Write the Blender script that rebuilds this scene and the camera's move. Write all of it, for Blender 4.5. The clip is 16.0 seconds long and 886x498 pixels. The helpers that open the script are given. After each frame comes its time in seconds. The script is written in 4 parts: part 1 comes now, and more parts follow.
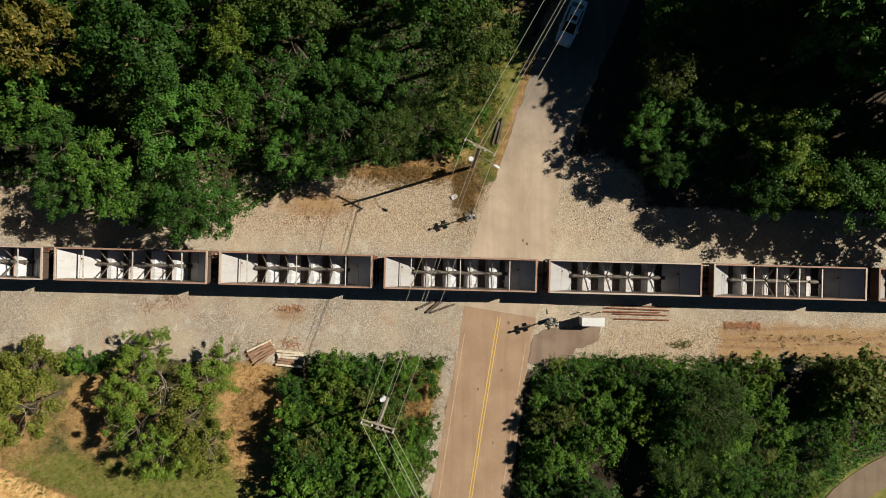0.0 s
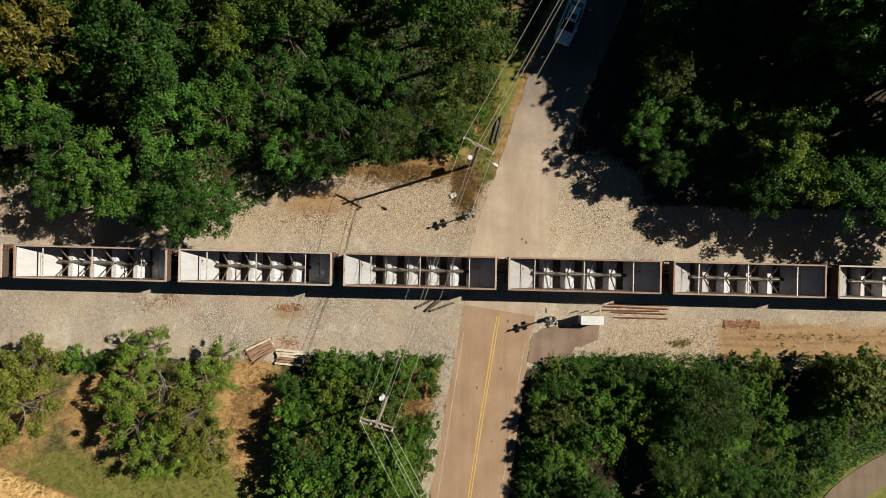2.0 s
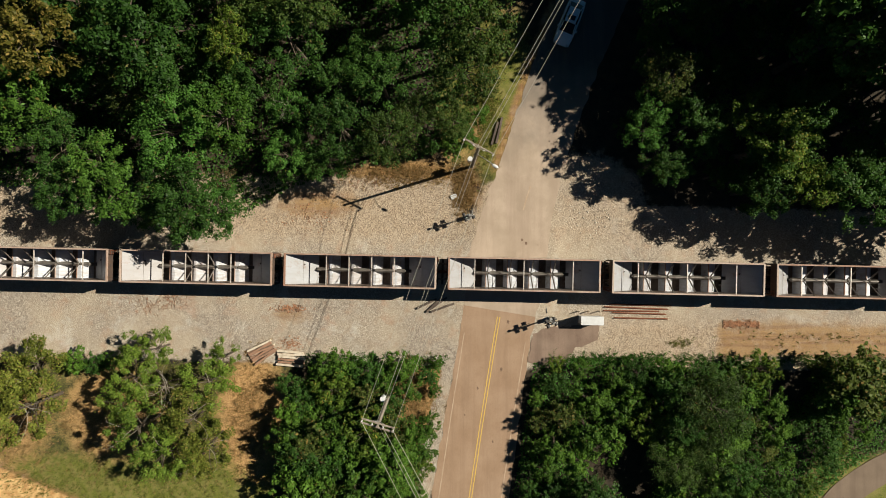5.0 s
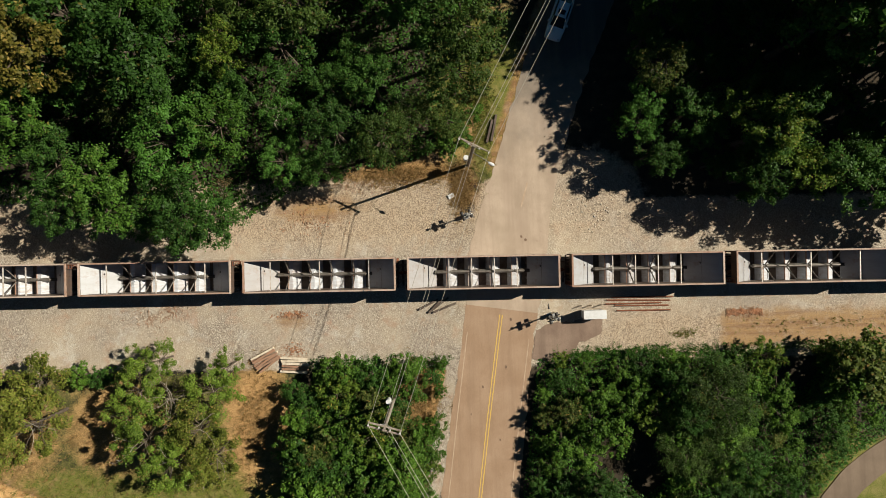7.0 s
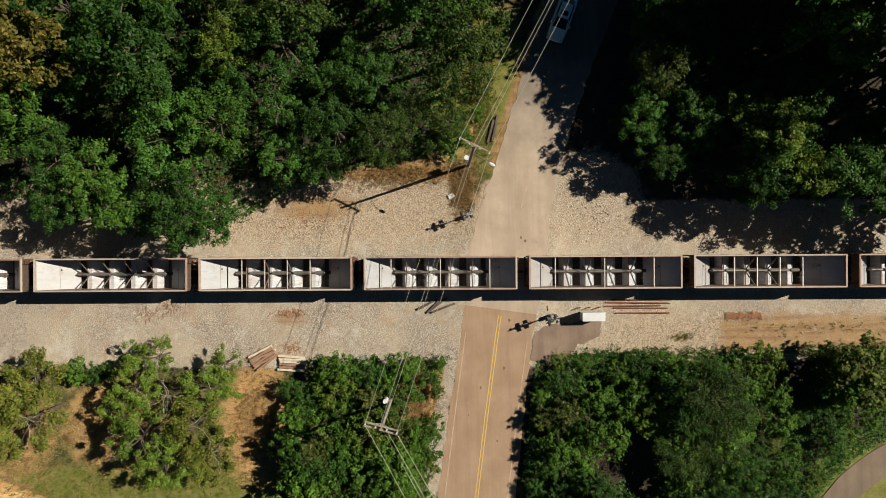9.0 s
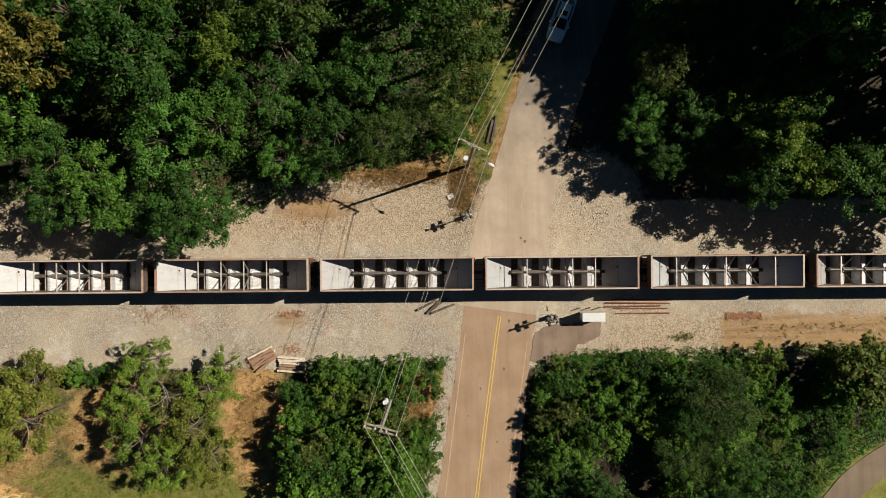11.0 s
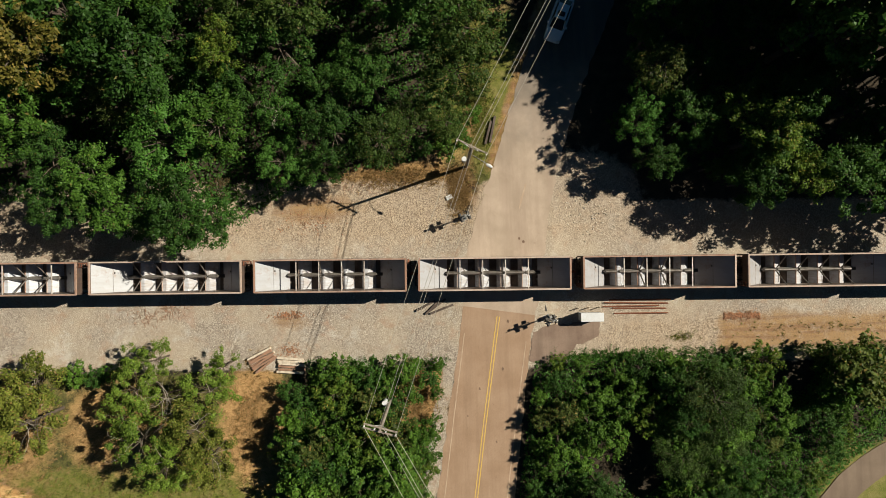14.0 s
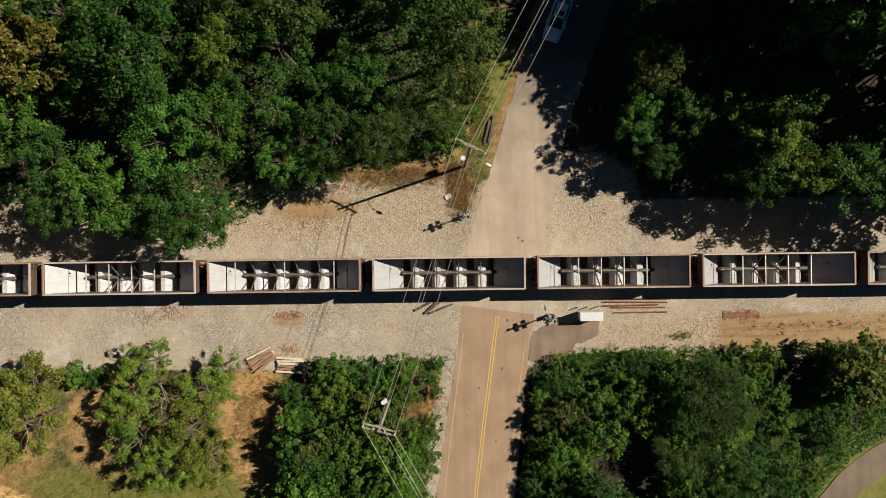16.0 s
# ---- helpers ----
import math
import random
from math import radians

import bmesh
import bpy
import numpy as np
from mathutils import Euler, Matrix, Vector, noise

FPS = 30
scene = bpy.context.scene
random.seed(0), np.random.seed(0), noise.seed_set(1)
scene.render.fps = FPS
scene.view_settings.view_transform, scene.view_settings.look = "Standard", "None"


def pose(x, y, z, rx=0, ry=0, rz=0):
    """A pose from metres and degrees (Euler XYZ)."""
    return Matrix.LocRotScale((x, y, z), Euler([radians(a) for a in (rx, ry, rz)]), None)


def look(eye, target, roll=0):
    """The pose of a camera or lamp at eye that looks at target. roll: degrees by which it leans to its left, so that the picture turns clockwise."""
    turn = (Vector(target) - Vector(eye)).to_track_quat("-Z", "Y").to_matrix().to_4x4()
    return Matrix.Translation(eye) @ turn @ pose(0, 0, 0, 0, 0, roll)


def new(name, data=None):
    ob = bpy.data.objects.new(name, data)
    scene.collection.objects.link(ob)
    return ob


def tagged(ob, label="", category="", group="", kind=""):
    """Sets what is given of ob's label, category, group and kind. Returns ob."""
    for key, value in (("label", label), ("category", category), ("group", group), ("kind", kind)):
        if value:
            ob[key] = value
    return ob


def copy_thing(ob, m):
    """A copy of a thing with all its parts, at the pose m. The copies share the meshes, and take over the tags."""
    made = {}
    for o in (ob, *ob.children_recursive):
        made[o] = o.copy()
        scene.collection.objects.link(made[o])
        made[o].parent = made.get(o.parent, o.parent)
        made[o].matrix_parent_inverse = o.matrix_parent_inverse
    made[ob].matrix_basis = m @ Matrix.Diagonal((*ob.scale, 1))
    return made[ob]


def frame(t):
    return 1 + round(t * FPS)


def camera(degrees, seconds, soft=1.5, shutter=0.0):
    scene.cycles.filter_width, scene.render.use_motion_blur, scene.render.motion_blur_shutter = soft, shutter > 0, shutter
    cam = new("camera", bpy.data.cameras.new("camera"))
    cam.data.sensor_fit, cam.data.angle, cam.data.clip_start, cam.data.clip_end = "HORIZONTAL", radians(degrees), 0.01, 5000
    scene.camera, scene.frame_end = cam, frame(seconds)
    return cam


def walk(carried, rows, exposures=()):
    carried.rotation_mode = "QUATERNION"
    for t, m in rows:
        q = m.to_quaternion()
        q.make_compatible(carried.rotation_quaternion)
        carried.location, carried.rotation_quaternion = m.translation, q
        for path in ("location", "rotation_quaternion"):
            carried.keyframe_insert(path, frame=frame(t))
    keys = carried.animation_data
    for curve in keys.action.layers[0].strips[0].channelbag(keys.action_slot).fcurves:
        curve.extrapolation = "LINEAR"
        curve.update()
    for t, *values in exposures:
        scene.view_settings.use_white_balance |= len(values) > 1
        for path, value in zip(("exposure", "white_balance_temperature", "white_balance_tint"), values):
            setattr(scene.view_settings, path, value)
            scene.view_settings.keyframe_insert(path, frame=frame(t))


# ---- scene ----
# ---------------- camera ----------------
cam = camera(73.7, 16.0, soft=0.5)
walk(cam, [
    (0.0, pose(-0.00, -0.00, 59.50, 0, 0, 0.00)),
    (0.5, pose(-0.01, -0.06, 59.54, 0, 0, 0.07)),
    (1.0, pose(0.06, -0.12, 59.49, 0, 0, -0.11)),
    (1.5, pose(0.09, -0.15, 59.45, 0, 0, -0.12)),
    (2.0, pose(0.09, -0.14, 59.49, 0, 0, -0.03)),
    (2.5, pose(0.08, -0.09, 59.52, 0, 0, -0.05)),
    (3.0, pose(0.06, -0.07, 59.64, 0, 0, -0.08)),
    (3.5, pose(0.06, -0.07, 59.64, 0, 0, -0.08)),
    (4.0, pose(0.05, -0.06, 59.69, 0, 0, -0.07)),
    (6.5, pose(0.06, -0.04, 59.69, 0, 0, -1.74)),
    (7, pose(0.10, -0.04, 59.56, 0, 0, -2.57)),
    (7.5, pose(0.11, -0.06, 59.51, 0, 0, -1.95)),
    (8, pose(0.12, -0.05, 59.52, 0, 0, -2.00)),
    (8.5, pose(0.15, -0.04, 59.42, 0, 0, -1.84)),
    (9, pose(0.16, -0.04, 59.44, 0, 0, -1.81)),
    (11.5, pose(0.22, 0.05, 59.33, 0, 0, -2.01)),
    (12.0, pose(0.23, 0.08, 59.33, 0, 0, -2.05)),
    (12.5, pose(0.26, 0.10, 59.35, 0, 0, -2.03)),
    (13.0, pose(0.25, 0.07, 59.41, 0, 0, -2.11)),
    (13.5, pose(0.29, 0.07, 59.43, 0, 0, -2.12)),
    (14.0, pose(0.34, 0.08, 59.47, 0, 0, -2.15)),
    (14.5, pose(0.36, 0.07, 59.54, 0, 0, -2.13)),
    (15.0, pose(0.37, 0.09, 59.58, 0, 0, -2.27)),
    (15.5, pose(0.40, 0.05, 59.50, 0, 0, -2.23)),
    (16.0, pose(0.43, 0.02, 59.44, 0, 0, -2.22)),
], exposures=[(0.0, 0.37), (16.0, 0.37)])

# ---------------- sun and sky ----------------
SUN_WAY = Vector((1.15, 0.345, 1.0)).normalized()
sun_data = bpy.data.lights.new("sun", "SUN")
sun_data.energy, sun_data.angle, sun_data.color = 5.0, radians(0.5), (1.0, 0.93, 0.77)
sun = new("sun", sun_data)
sun.matrix_world = look(SUN_WAY * 150, (0, 0, 0))
world = bpy.data.worlds.new("sky")
scene.world = world
world.use_nodes = True
sky = world.node_tree.nodes.new("ShaderNodeTexSky")
sky.sky_type, sky.sun_disc = "NISHITA", False
sky.sun_elevation = math.asin(SUN_WAY.z)
sky.air_density, sky.dust_density, sky.ozone_density = 1.0, 0.2, 6.0
sky.sun_rotation = math.atan2(SUN_WAY.x, SUN_WAY.y)
deep = world.node_tree.nodes.new("ShaderNodeMix")
deep.data_type, deep.blend_type = "RGBA", "MULTIPLY"
deep.inputs[0].default_value, deep.inputs[7].default_value = 1.0, (0.48, 1.0, 1.12, 1)
world.node_tree.links.new(sky.outputs[0], deep.inputs[6])
world.node_tree.links.new(deep.outputs[2], world.node_tree.nodes["Background"].inputs[0])
world.node_tree.nodes["Background"].inputs[1].default_value = 0.0115


# ---------------- materials ----------------
class Nodes:
    """A material's node tree with short ways to add and join nodes."""

    def __init__(self, name, roughness=0.8, metallic=0.0):
        self.mat = bpy.data.materials.new(name)
        self.mat.use_nodes = True
        self.tree = self.mat.node_tree
        self.bsdf = self.tree.nodes["Principled BSDF"]
        self.bsdf.inputs["Roughness"].default_value = roughness
        self.bsdf.inputs["Metallic"].default_value = metallic

    def add(self, kind, **values):
        n = self.tree.nodes.new("ShaderNode" + kind)
        for k, v in values.items():
            if k in n.inputs:
                n.inputs[k].default_value = v
        return n

    def join(self, a, b):
        self.tree.links.new(a, b)

    def place(self):
        return self.add("TexCoord").outputs["Object"]

    def world_place(self):
        return self.add("NewGeometry").outputs["Position"]

    def noise(self, where, scale, detail=4.0, rough=0.6):
        n = self.add("TexNoise")
        n.inputs["Scale"].default_value, n.inputs["Detail"].default_value, n.inputs["Roughness"].default_value = scale, detail, rough
        self.join(where, n.inputs["Vector"])
        return n.outputs["Fac"]

    def ramp(self, fac, *stops):
        r = self.add("ValToRGB")
        e = r.color_ramp.elements
        while len(e) < len(stops):
            e.new(0.5)
        for k, (p, c) in zip(e, stops):
            k.position = p
            k.color = (c, c, c, 1) if isinstance(c, (int, float)) else (*c, 1)
        self.join(fac, r.inputs[0])
        return r.outputs[0]

    def mix(self, fac, a, b, blend="MIX"):
        m = self.tree.nodes.new("ShaderNodeMix")
        m.data_type, m.blend_type = "RGBA", blend
        for sock, v in ((m.inputs[0], fac), (m.inputs[6], a), (m.inputs[7], b)):
            if isinstance(v, (int, float)):
                sock.default_value = v
            elif isinstance(v, tuple):
                sock.default_value = (*v, 1)
            else:
                self.join(v, sock)
        return m.outputs[2]

    def math(self, op, a, b=0.0):
        m = self.tree.nodes.new("ShaderNodeMath")
        m.operation = op
        for sock, v in ((m.inputs[0], a), (m.inputs[1], b)):
            if isinstance(v, (int, float)):
                sock.default_value = v
            else:
                self.join(v, sock)
        return m.outputs[0]

    def attribute(self, name):
        a = self.add("Attribute")
        a.attribute_name = name
        return a.outputs["Fac"]

    def bump(self, height, strength=0.4, distance=0.02):
        b = self.add("Bump")
        b.inputs["Strength"].default_value, b.inputs["Distance"].default_value = strength, distance
        self.join(height, b.inputs["Height"])
        self.join(b.outputs[0], self.bsdf.inputs["Normal"])

    def done(self, colour):
        if isinstance(colour, tuple):
            self.bsdf.inputs["Base Color"].default_value = (*colour, 1)
        else:
            self.join(colour, self.bsdf.inputs["Base Color"])
        return self.mat


def worn(name, a, b, scale=3.0, roughness=0.7, metallic=0.0, bump=0.2, low=0.4, high=0.65, grain=40.0):
    """Two tones mixed by patches, with a fine grain over them."""
    m = Nodes(name, roughness, metallic)
    at = m.place()
    c = m.mix(m.ramp(m.noise(at, scale), (low, 0.0), (high, 1.0)), a, b)
    g = m.noise(at, grain, 3.0)
    c = m.mix(0.35, c, m.ramp(g, (0.3, 0.25), (0.7, 0.9)), "OVERLAY")
    m.bump(g, bump, 0.01)
    return m.done(c)


def leaf_material(name, dark, light, dry=(0.13, 0.12, 0.03), dry_share=0.012):
    """Thin leaves: each its own tone, patches over the crown, tone tree by tree, some light passing through."""
    m = Nodes(name, 0.5)
    at = m.place()
    island = m.add("NewGeometry").outputs["Random Per Island"]
    each = m.add("ObjectInfo").outputs["Random"]
    tone = m.math("ADD", m.math("MULTIPLY", island, 0.62), m.math("MULTIPLY", m.noise(at, 0.55, 3.0), 0.42))
    tone = m.math("ADD", tone, m.math("MULTIPLY", m.math("SUBTRACT", each, 0.5), 0.45))
    c = m.mix(m.ramp(tone, (0.2, 0.0), (0.85, 1.0)), dark, light)
    c = m.mix(m.ramp(island, (1.0 - dry_share - 0.01, 0.0), (1.0 - dry_share, 1.0)), c, dry)
    m.done(c)
    m.bsdf.inputs["Specular IOR Level"].default_value = 0.15
    thin = m.add("BsdfTranslucent")
    m.join(m.mix(0.5, c, (0.12, 0.22, 0.02)), thin.inputs["Color"])
    both = m.tree.nodes.new("ShaderNodeMixShader")
    both.inputs[0].default_value = 0.3
    m.join(m.bsdf.outputs[0], both.inputs[1])
    m.join(thin.outputs[0], both.inputs[2])
    m.join(both.outputs[0], m.tree.nodes["Material Output"].inputs[0])
    return m.mat


def ground_material():
    m = Nodes("ground", 0.95)
    at = m.world_place()
    big, mid, fine = m.noise(at, 0.12, 5.0), m.noise(at, 0.9, 5.0), m.noise(at, 9.0, 4.0)
    stone = m.add("TexVoronoi")
    stone.inputs["Scale"].default_value = 13.0
    m.join(at, stone.inputs["Vector"])
    small = m.add("TexVoronoi")
    small.inputs["Scale"].default_value = 19.0
    m.join(at, small.inputs["Vector"])
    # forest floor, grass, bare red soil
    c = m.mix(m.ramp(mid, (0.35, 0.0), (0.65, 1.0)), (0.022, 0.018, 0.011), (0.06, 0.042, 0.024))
    grass = m.mix(m.ramp(fine, (0.3, 0.0), (0.7, 1.0)), (0.06, 0.080, 0.011), (0.19, 0.195, 0.028))
    grass = m.mix(m.ramp(mid, (0.42, 0.0), (0.7, 0.8)), grass, (0.25, 0.21, 0.075))
    # bare soil, raked into streaks along the track
    along = m.add("Mapping")
    along.inputs["Rotation"].default_value, along.inputs["Scale"].default_value = (0, 0, radians(1.5)), (0.10, 1.5, 1.0)
    m.join(at, along.inputs["Vector"])
    streak = m.noise(along.outputs[0], 1.0, 4.0)
    soil = m.mix(m.ramp(fine, (0.25, 0.0), (0.75, 1.0)), (0.18, 0.092, 0.034), (0.44, 0.27, 0.11))
    soil = m.mix(m.ramp(streak, (0.44, 0.0), (0.58, 0.85)), soil, (0.20, 0.095, 0.042))
    soil = m.mix(m.ramp(mid, (0.5, 0.0), (0.68, 0.4)), soil, (0.38, 0.30, 0.21))
    loam = m.mix(m.ramp(m.noise(at, 1.6, 6.0, 0.7), (0.35, 0.0), (0.62, 1.0)), (0.40, 0.20, 0.065), (0.74, 0.50, 0.23))
    soil = m.mix(m.ramp(m.attribute("soil"), (0.70, 0.0), (0.92, 1.0)), soil, loam)
    straw = m.mix(m.ramp(fine, (0.3, 0.0), (0.7, 1.0)), (0.22, 0.12, 0.045), (0.60, 0.37, 0.16))
    # ballast: pale stones with dark gaps, brown dust in patches
    rock = m.mix(m.ramp(stone.outputs["Color"], (0.15, 0.0), (0.85, 1.0)), (0.23, 0.19, 0.15), (0.78, 0.70, 0.59))
    rock = m.mix(m.ramp(small.outputs["Distance"], (0.25, 0.0), (0.62, 0.75)), rock, (0.14, 0.105, 0.08))
    rock = m.mix(m.ramp(big, (0.42, 0.0), (0.62, 0.55)), rock, (0.50, 0.41, 0.30))
    rock = m.mix(m.ramp(mid, (0.52, 0.0), (0.75, 0.5)), rock, (0.30, 0.20, 0.13))
    rock = m.mix(m.ramp(m.noise(at, 0.45, 6.0, 0.7), (0.55, 0.0), (0.7, 0.45)), rock, (0.42, 0.25, 0.17))
    rock = m.mix(m.ramp(m.noise(at, 0.3, 6.0, 0.7), (0.56, 0.0), (0.68, 0.4)), rock, (0.60, 0.585, 0.55))

    brown = m.mix(m.ramp(stone.outputs["Color"], (0.15, 0.0), (0.85, 1.0)), (0.15, 0.105, 0.07), (0.56, 0.44, 0.315))
    rock = m.mix(m.math("MULTIPLY", m.attribute("dust"), m.ramp(mid, (0.3, 0.6), (0.6, 0.95))), rock, brown)

    def over(base, layer, mask, blur=0.25):
        f = m.math("ADD", m.attribute(mask), m.math("MULTIPLY", m.math("SUBTRACT", mid, 0.5), 0.9))
        f = m.math("ADD", f, m.math("MULTIPLY", m.math("SUBTRACT", fine, 0.5), 0.5))
        return m.mix(m.ramp(f, (0.5 - blur, 0.0), (0.5 + blur, 1.0)), base, layer)

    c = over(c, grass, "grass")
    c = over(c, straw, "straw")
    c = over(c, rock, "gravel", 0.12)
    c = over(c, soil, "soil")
    m.bump(m.math("ADD", m.math("MULTIPLY", stone.outputs["Distance"], 0.6), fine), 0.6, 0.05)
    return m.done(c)


def road_material(name, a, b, crack, shaded=None):
    """Asphalt in two tones; a third, darker one paints tree shade up the road."""
    m = Nodes(name, 0.9)
    at = m.world_place()
    c = m.mix(m.ramp(m.noise(at, 0.35, 5.0), (0.35, 0.0), (0.65, 1.0)), a, b)
    if shaded:
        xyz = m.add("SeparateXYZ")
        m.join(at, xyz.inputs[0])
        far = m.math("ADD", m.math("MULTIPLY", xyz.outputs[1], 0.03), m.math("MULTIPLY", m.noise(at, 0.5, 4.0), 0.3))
        c = m.mix(m.ramp(far, (0.40, 0.0), (0.75, 1.0)), c, shaded)
    grain = m.noise(at, 25.0, 3.0)
    c = m.mix(0.4, c, m.ramp(grain, (0.3, 0.3), (0.7, 0.75)), "OVERLAY")
    # wheel tracks and stains drawn out along the way
    s = m.add("Mapping")
    s.inputs["Rotation"].default_value, s.inputs["Scale"].default_value = (0, 0, radians(8)), (1.3, 0.06, 1.0)
    m.join(at, s.inputs["Vector"])
    c = m.mix(m.ramp(m.noise(s.outputs[0], 1.0, 4.0), (0.45, 0.0), (0.75, 0.5)), c, crack)
    c = m.mix(m.ramp(m.noise(at, 2.2, 2.0), (0.70, 0.0), (0.74, 0.5)), c, crack)
    m.bump(grain, 0.3, 0.01)
    return m.done(c)


M_GROUND = ground_material()
M_ROAD_S = road_material("brown_asphalt", (0.30, 0.195, 0.125), (0.36, 0.245, 0.165), (0.22, 0.14, 0.09))
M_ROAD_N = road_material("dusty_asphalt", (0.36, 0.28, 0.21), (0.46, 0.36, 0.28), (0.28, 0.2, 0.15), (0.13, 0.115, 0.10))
M_APRON = road_material("worn_asphalt", (0.18, 0.12, 0.09), (0.26, 0.185, 0.14), (0.11, 0.075, 0.055))
M_LANE = road_material("grey_gravel_road", (0.155, 0.112, 0.078), (0.205, 0.15, 0.108), (0.115, 0.08, 0.057))
M_STAIN = worn("oil_stain", (0.14, 0.085, 0.055), (0.19, 0.12, 0.08), 4.0, 0.7)
M_YELLOW = worn("yellow_paint", (0.62, 0.40, 0.08), (0.50, 0.33, 0.12), 2.0, 0.7)
M_WHITE_LINE = worn("faded_white_paint", (0.44, 0.33, 0.24), (0.34, 0.235, 0.16), 1.5, 0.8)
M_RAIL = worn("rail_steel", (0.16, 0.10, 0.07), (0.30, 0.26, 0.23), 4.0, 0.45, 0.7)
M_RUST = worn("rusty_steel", (0.22, 0.075, 0.035), (0.13, 0.05, 0.03), 6.0, 0.85, 0.2)
M_SLEEPER = worn("sleeper_wood", (0.07, 0.05, 0.04), (0.13, 0.1, 0.08), 2.0, 0.9)


# rust-brown, darkened further to deepen the shade in the pockets
M_POCKET = worn("rusty_hopper_floor", (0.17, 0.125, 0.09), (0.09, 0.055, 0.037), 1.5, 0.7)


def streaked(name, a, b, rust, run, roughness=0.5, metallic=0.1):
    """Scoured steel: long streaks where coal slides, rust in blots, dents."""
    m = Nodes(name, roughness, metallic)
    at = m.place()
    way = m.add("Mapping")
    way.inputs["Scale"].default_value = run
    m.join(at, way.inputs["Vector"])
    c = m.mix(m.ramp(m.noise(way.outputs[0], 1.0, 5.0, 0.65), (0.36, 0.0), (0.66, 1.0)), a, b)
    c = m.mix(m.ramp(m.noise(at, 0.9, 6.0, 0.7), (0.56, 0.0), (0.68, 0.7)), c, rust)
    each = m.add("ObjectInfo").outputs["Random"]
    c = m.mix(m.ramp(each, (0.55, 0.0), (1.0, 0.3)), c, rust)
    m.bump(m.noise(at, 3.0, 3.0), 0.15, 0.03)
    return m.done(c)


def chord_material():
    """Weathered paint, on some cars bleached, on others gone to rust."""
    m = Nodes("weathered_brown_paint", 0.7)
    at = m.place()
    each = m.add("ObjectInfo").outputs["Random"]
    f = m.math("ADD", m.math("MULTIPLY", each, 0.5), m.math("MULTIPLY", m.noise(at, 1.6), 0.6))
    g = m.noise(at, 30.0, 3.0)
    c = m.mix(m.ramp(f, (0.35, 0.0), (0.75, 1.0)), (0.46, 0.37, 0.31), (0.28, 0.155, 0.105))
    c = m.mix(0.35, c, m.ramp(g, (0.3, 0.25), (0.7, 0.9)), "OVERLAY")
    m.bump(g, 0.2, 0.01)
    return m.done(c)


M_CHORD = chord_material()
M_INNER = streaked("worn_inner_steel", (0.57, 0.60, 0.66), (0.45, 0.445, 0.46), (0.30, 0.20, 0.15), (1.2, 5.0, 1.2), 0.5, 0.15)
M_INNER_B = streaked("dusty_inner_steel", (0.54, 0.56, 0.61), (0.40, 0.375, 0.365), (0.27, 0.18, 0.13), (1.2, 5.0, 1.2), 0.55)
# tone lowered below the ridges' to stand for weaker sun on the slopes
M_SLOPE = streaked("dusty_slope_steel", (0.385, 0.395, 0.425), (0.335, 0.33, 0.335), (0.26, 0.18, 0.135), (0.5, 1.6, 0.5))
# rust stains in a tone lowered to paint the shade inside the car
M_LINING = streaked("rust_stained_lining", (0.24, 0.20, 0.17), (0.15, 0.10, 0.075), (0.17, 0.085, 0.05), (3.5, 1.0, 0.4), 0.6)
M_SIDE = worn("dark_brown_paint", (0.07, 0.05, 0.045), (0.12, 0.075, 0.05), 1.2, 0.7)


M_HOOD = worn("grey_steel", (0.22, 0.20, 0.18), (0.12, 0.10, 0.085), 1.4, 0.5, 0.3)
M_BLACK = worn("black_iron", (0.02, 0.02, 0.02), (0.05, 0.04, 0.035), 3.0, 0.6)
M_POLE = worn("grey_pole_wood", (0.24, 0.2, 0.16), (0.34, 0.3, 0.25), 2.5, 0.9)
M_WIRE = worn("pale_cable", (0.42, 0.40, 0.34), (0.36, 0.33, 0.28), 0.5, 0.5, 0.4)
M_WHITE = worn("white_painted_steel", (0.66, 0.67, 0.69), (0.58, 0.58, 0.58), 2.0, 0.5)
M_GALV = worn("galvanised_steel", (0.45, 0.45, 0.44), (0.35, 0.35, 0.34), 5.0, 0.45, 0.6)
M_LUMBER = worn("pale_lumber", (0.66, 0.57, 0.46), (0.5, 0.4, 0.3), 3.0, 0.85)
M_OLD_WOOD = worn("red_brown_old_wood", (0.34, 0.19, 0.12), (0.22, 0.14, 0.10), 3.0, 0.9)
M_BARK = worn("bark", (0.07, 0.052, 0.038), (0.12, 0.095, 0.07), 2.0, 0.95)
M_CAR = worn("silver_car_paint", (0.86, 0.90, 0.93), (0.84, 0.88, 0.91), 1.0, 0.12, 0.0, 0.0)
M_GLASS = worn("dark_car_glass", (0.01, 0.012, 0.014), (0.012, 0.014, 0.016), 1.0, 0.05, 0.0, 0.0)
M_TYRE = worn("tyre_rubber", (0.015, 0.015, 0.015), (0.03, 0.03, 0.03), 5.0, 0.9)
M_RED = worn("red_lens", (0.35, 0.02, 0.015), (0.3, 0.02, 0.015), 5.0, 0.3)
M_SCRAP = worn("brown_scraps", (0.36, 0.17, 0.09), (0.22, 0.12, 0.07), 1.0, 0.9)
M_STONE = worn("loose_stone", (0.62, 0.56, 0.48), (0.42, 0.35, 0.28), 1.0, 0.95)
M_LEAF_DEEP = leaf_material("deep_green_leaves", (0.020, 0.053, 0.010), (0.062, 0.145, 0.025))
M_LEAF_MID = leaf_material("green_leaves", (0.023, 0.066, 0.011), (0.088, 0.215, 0.034))
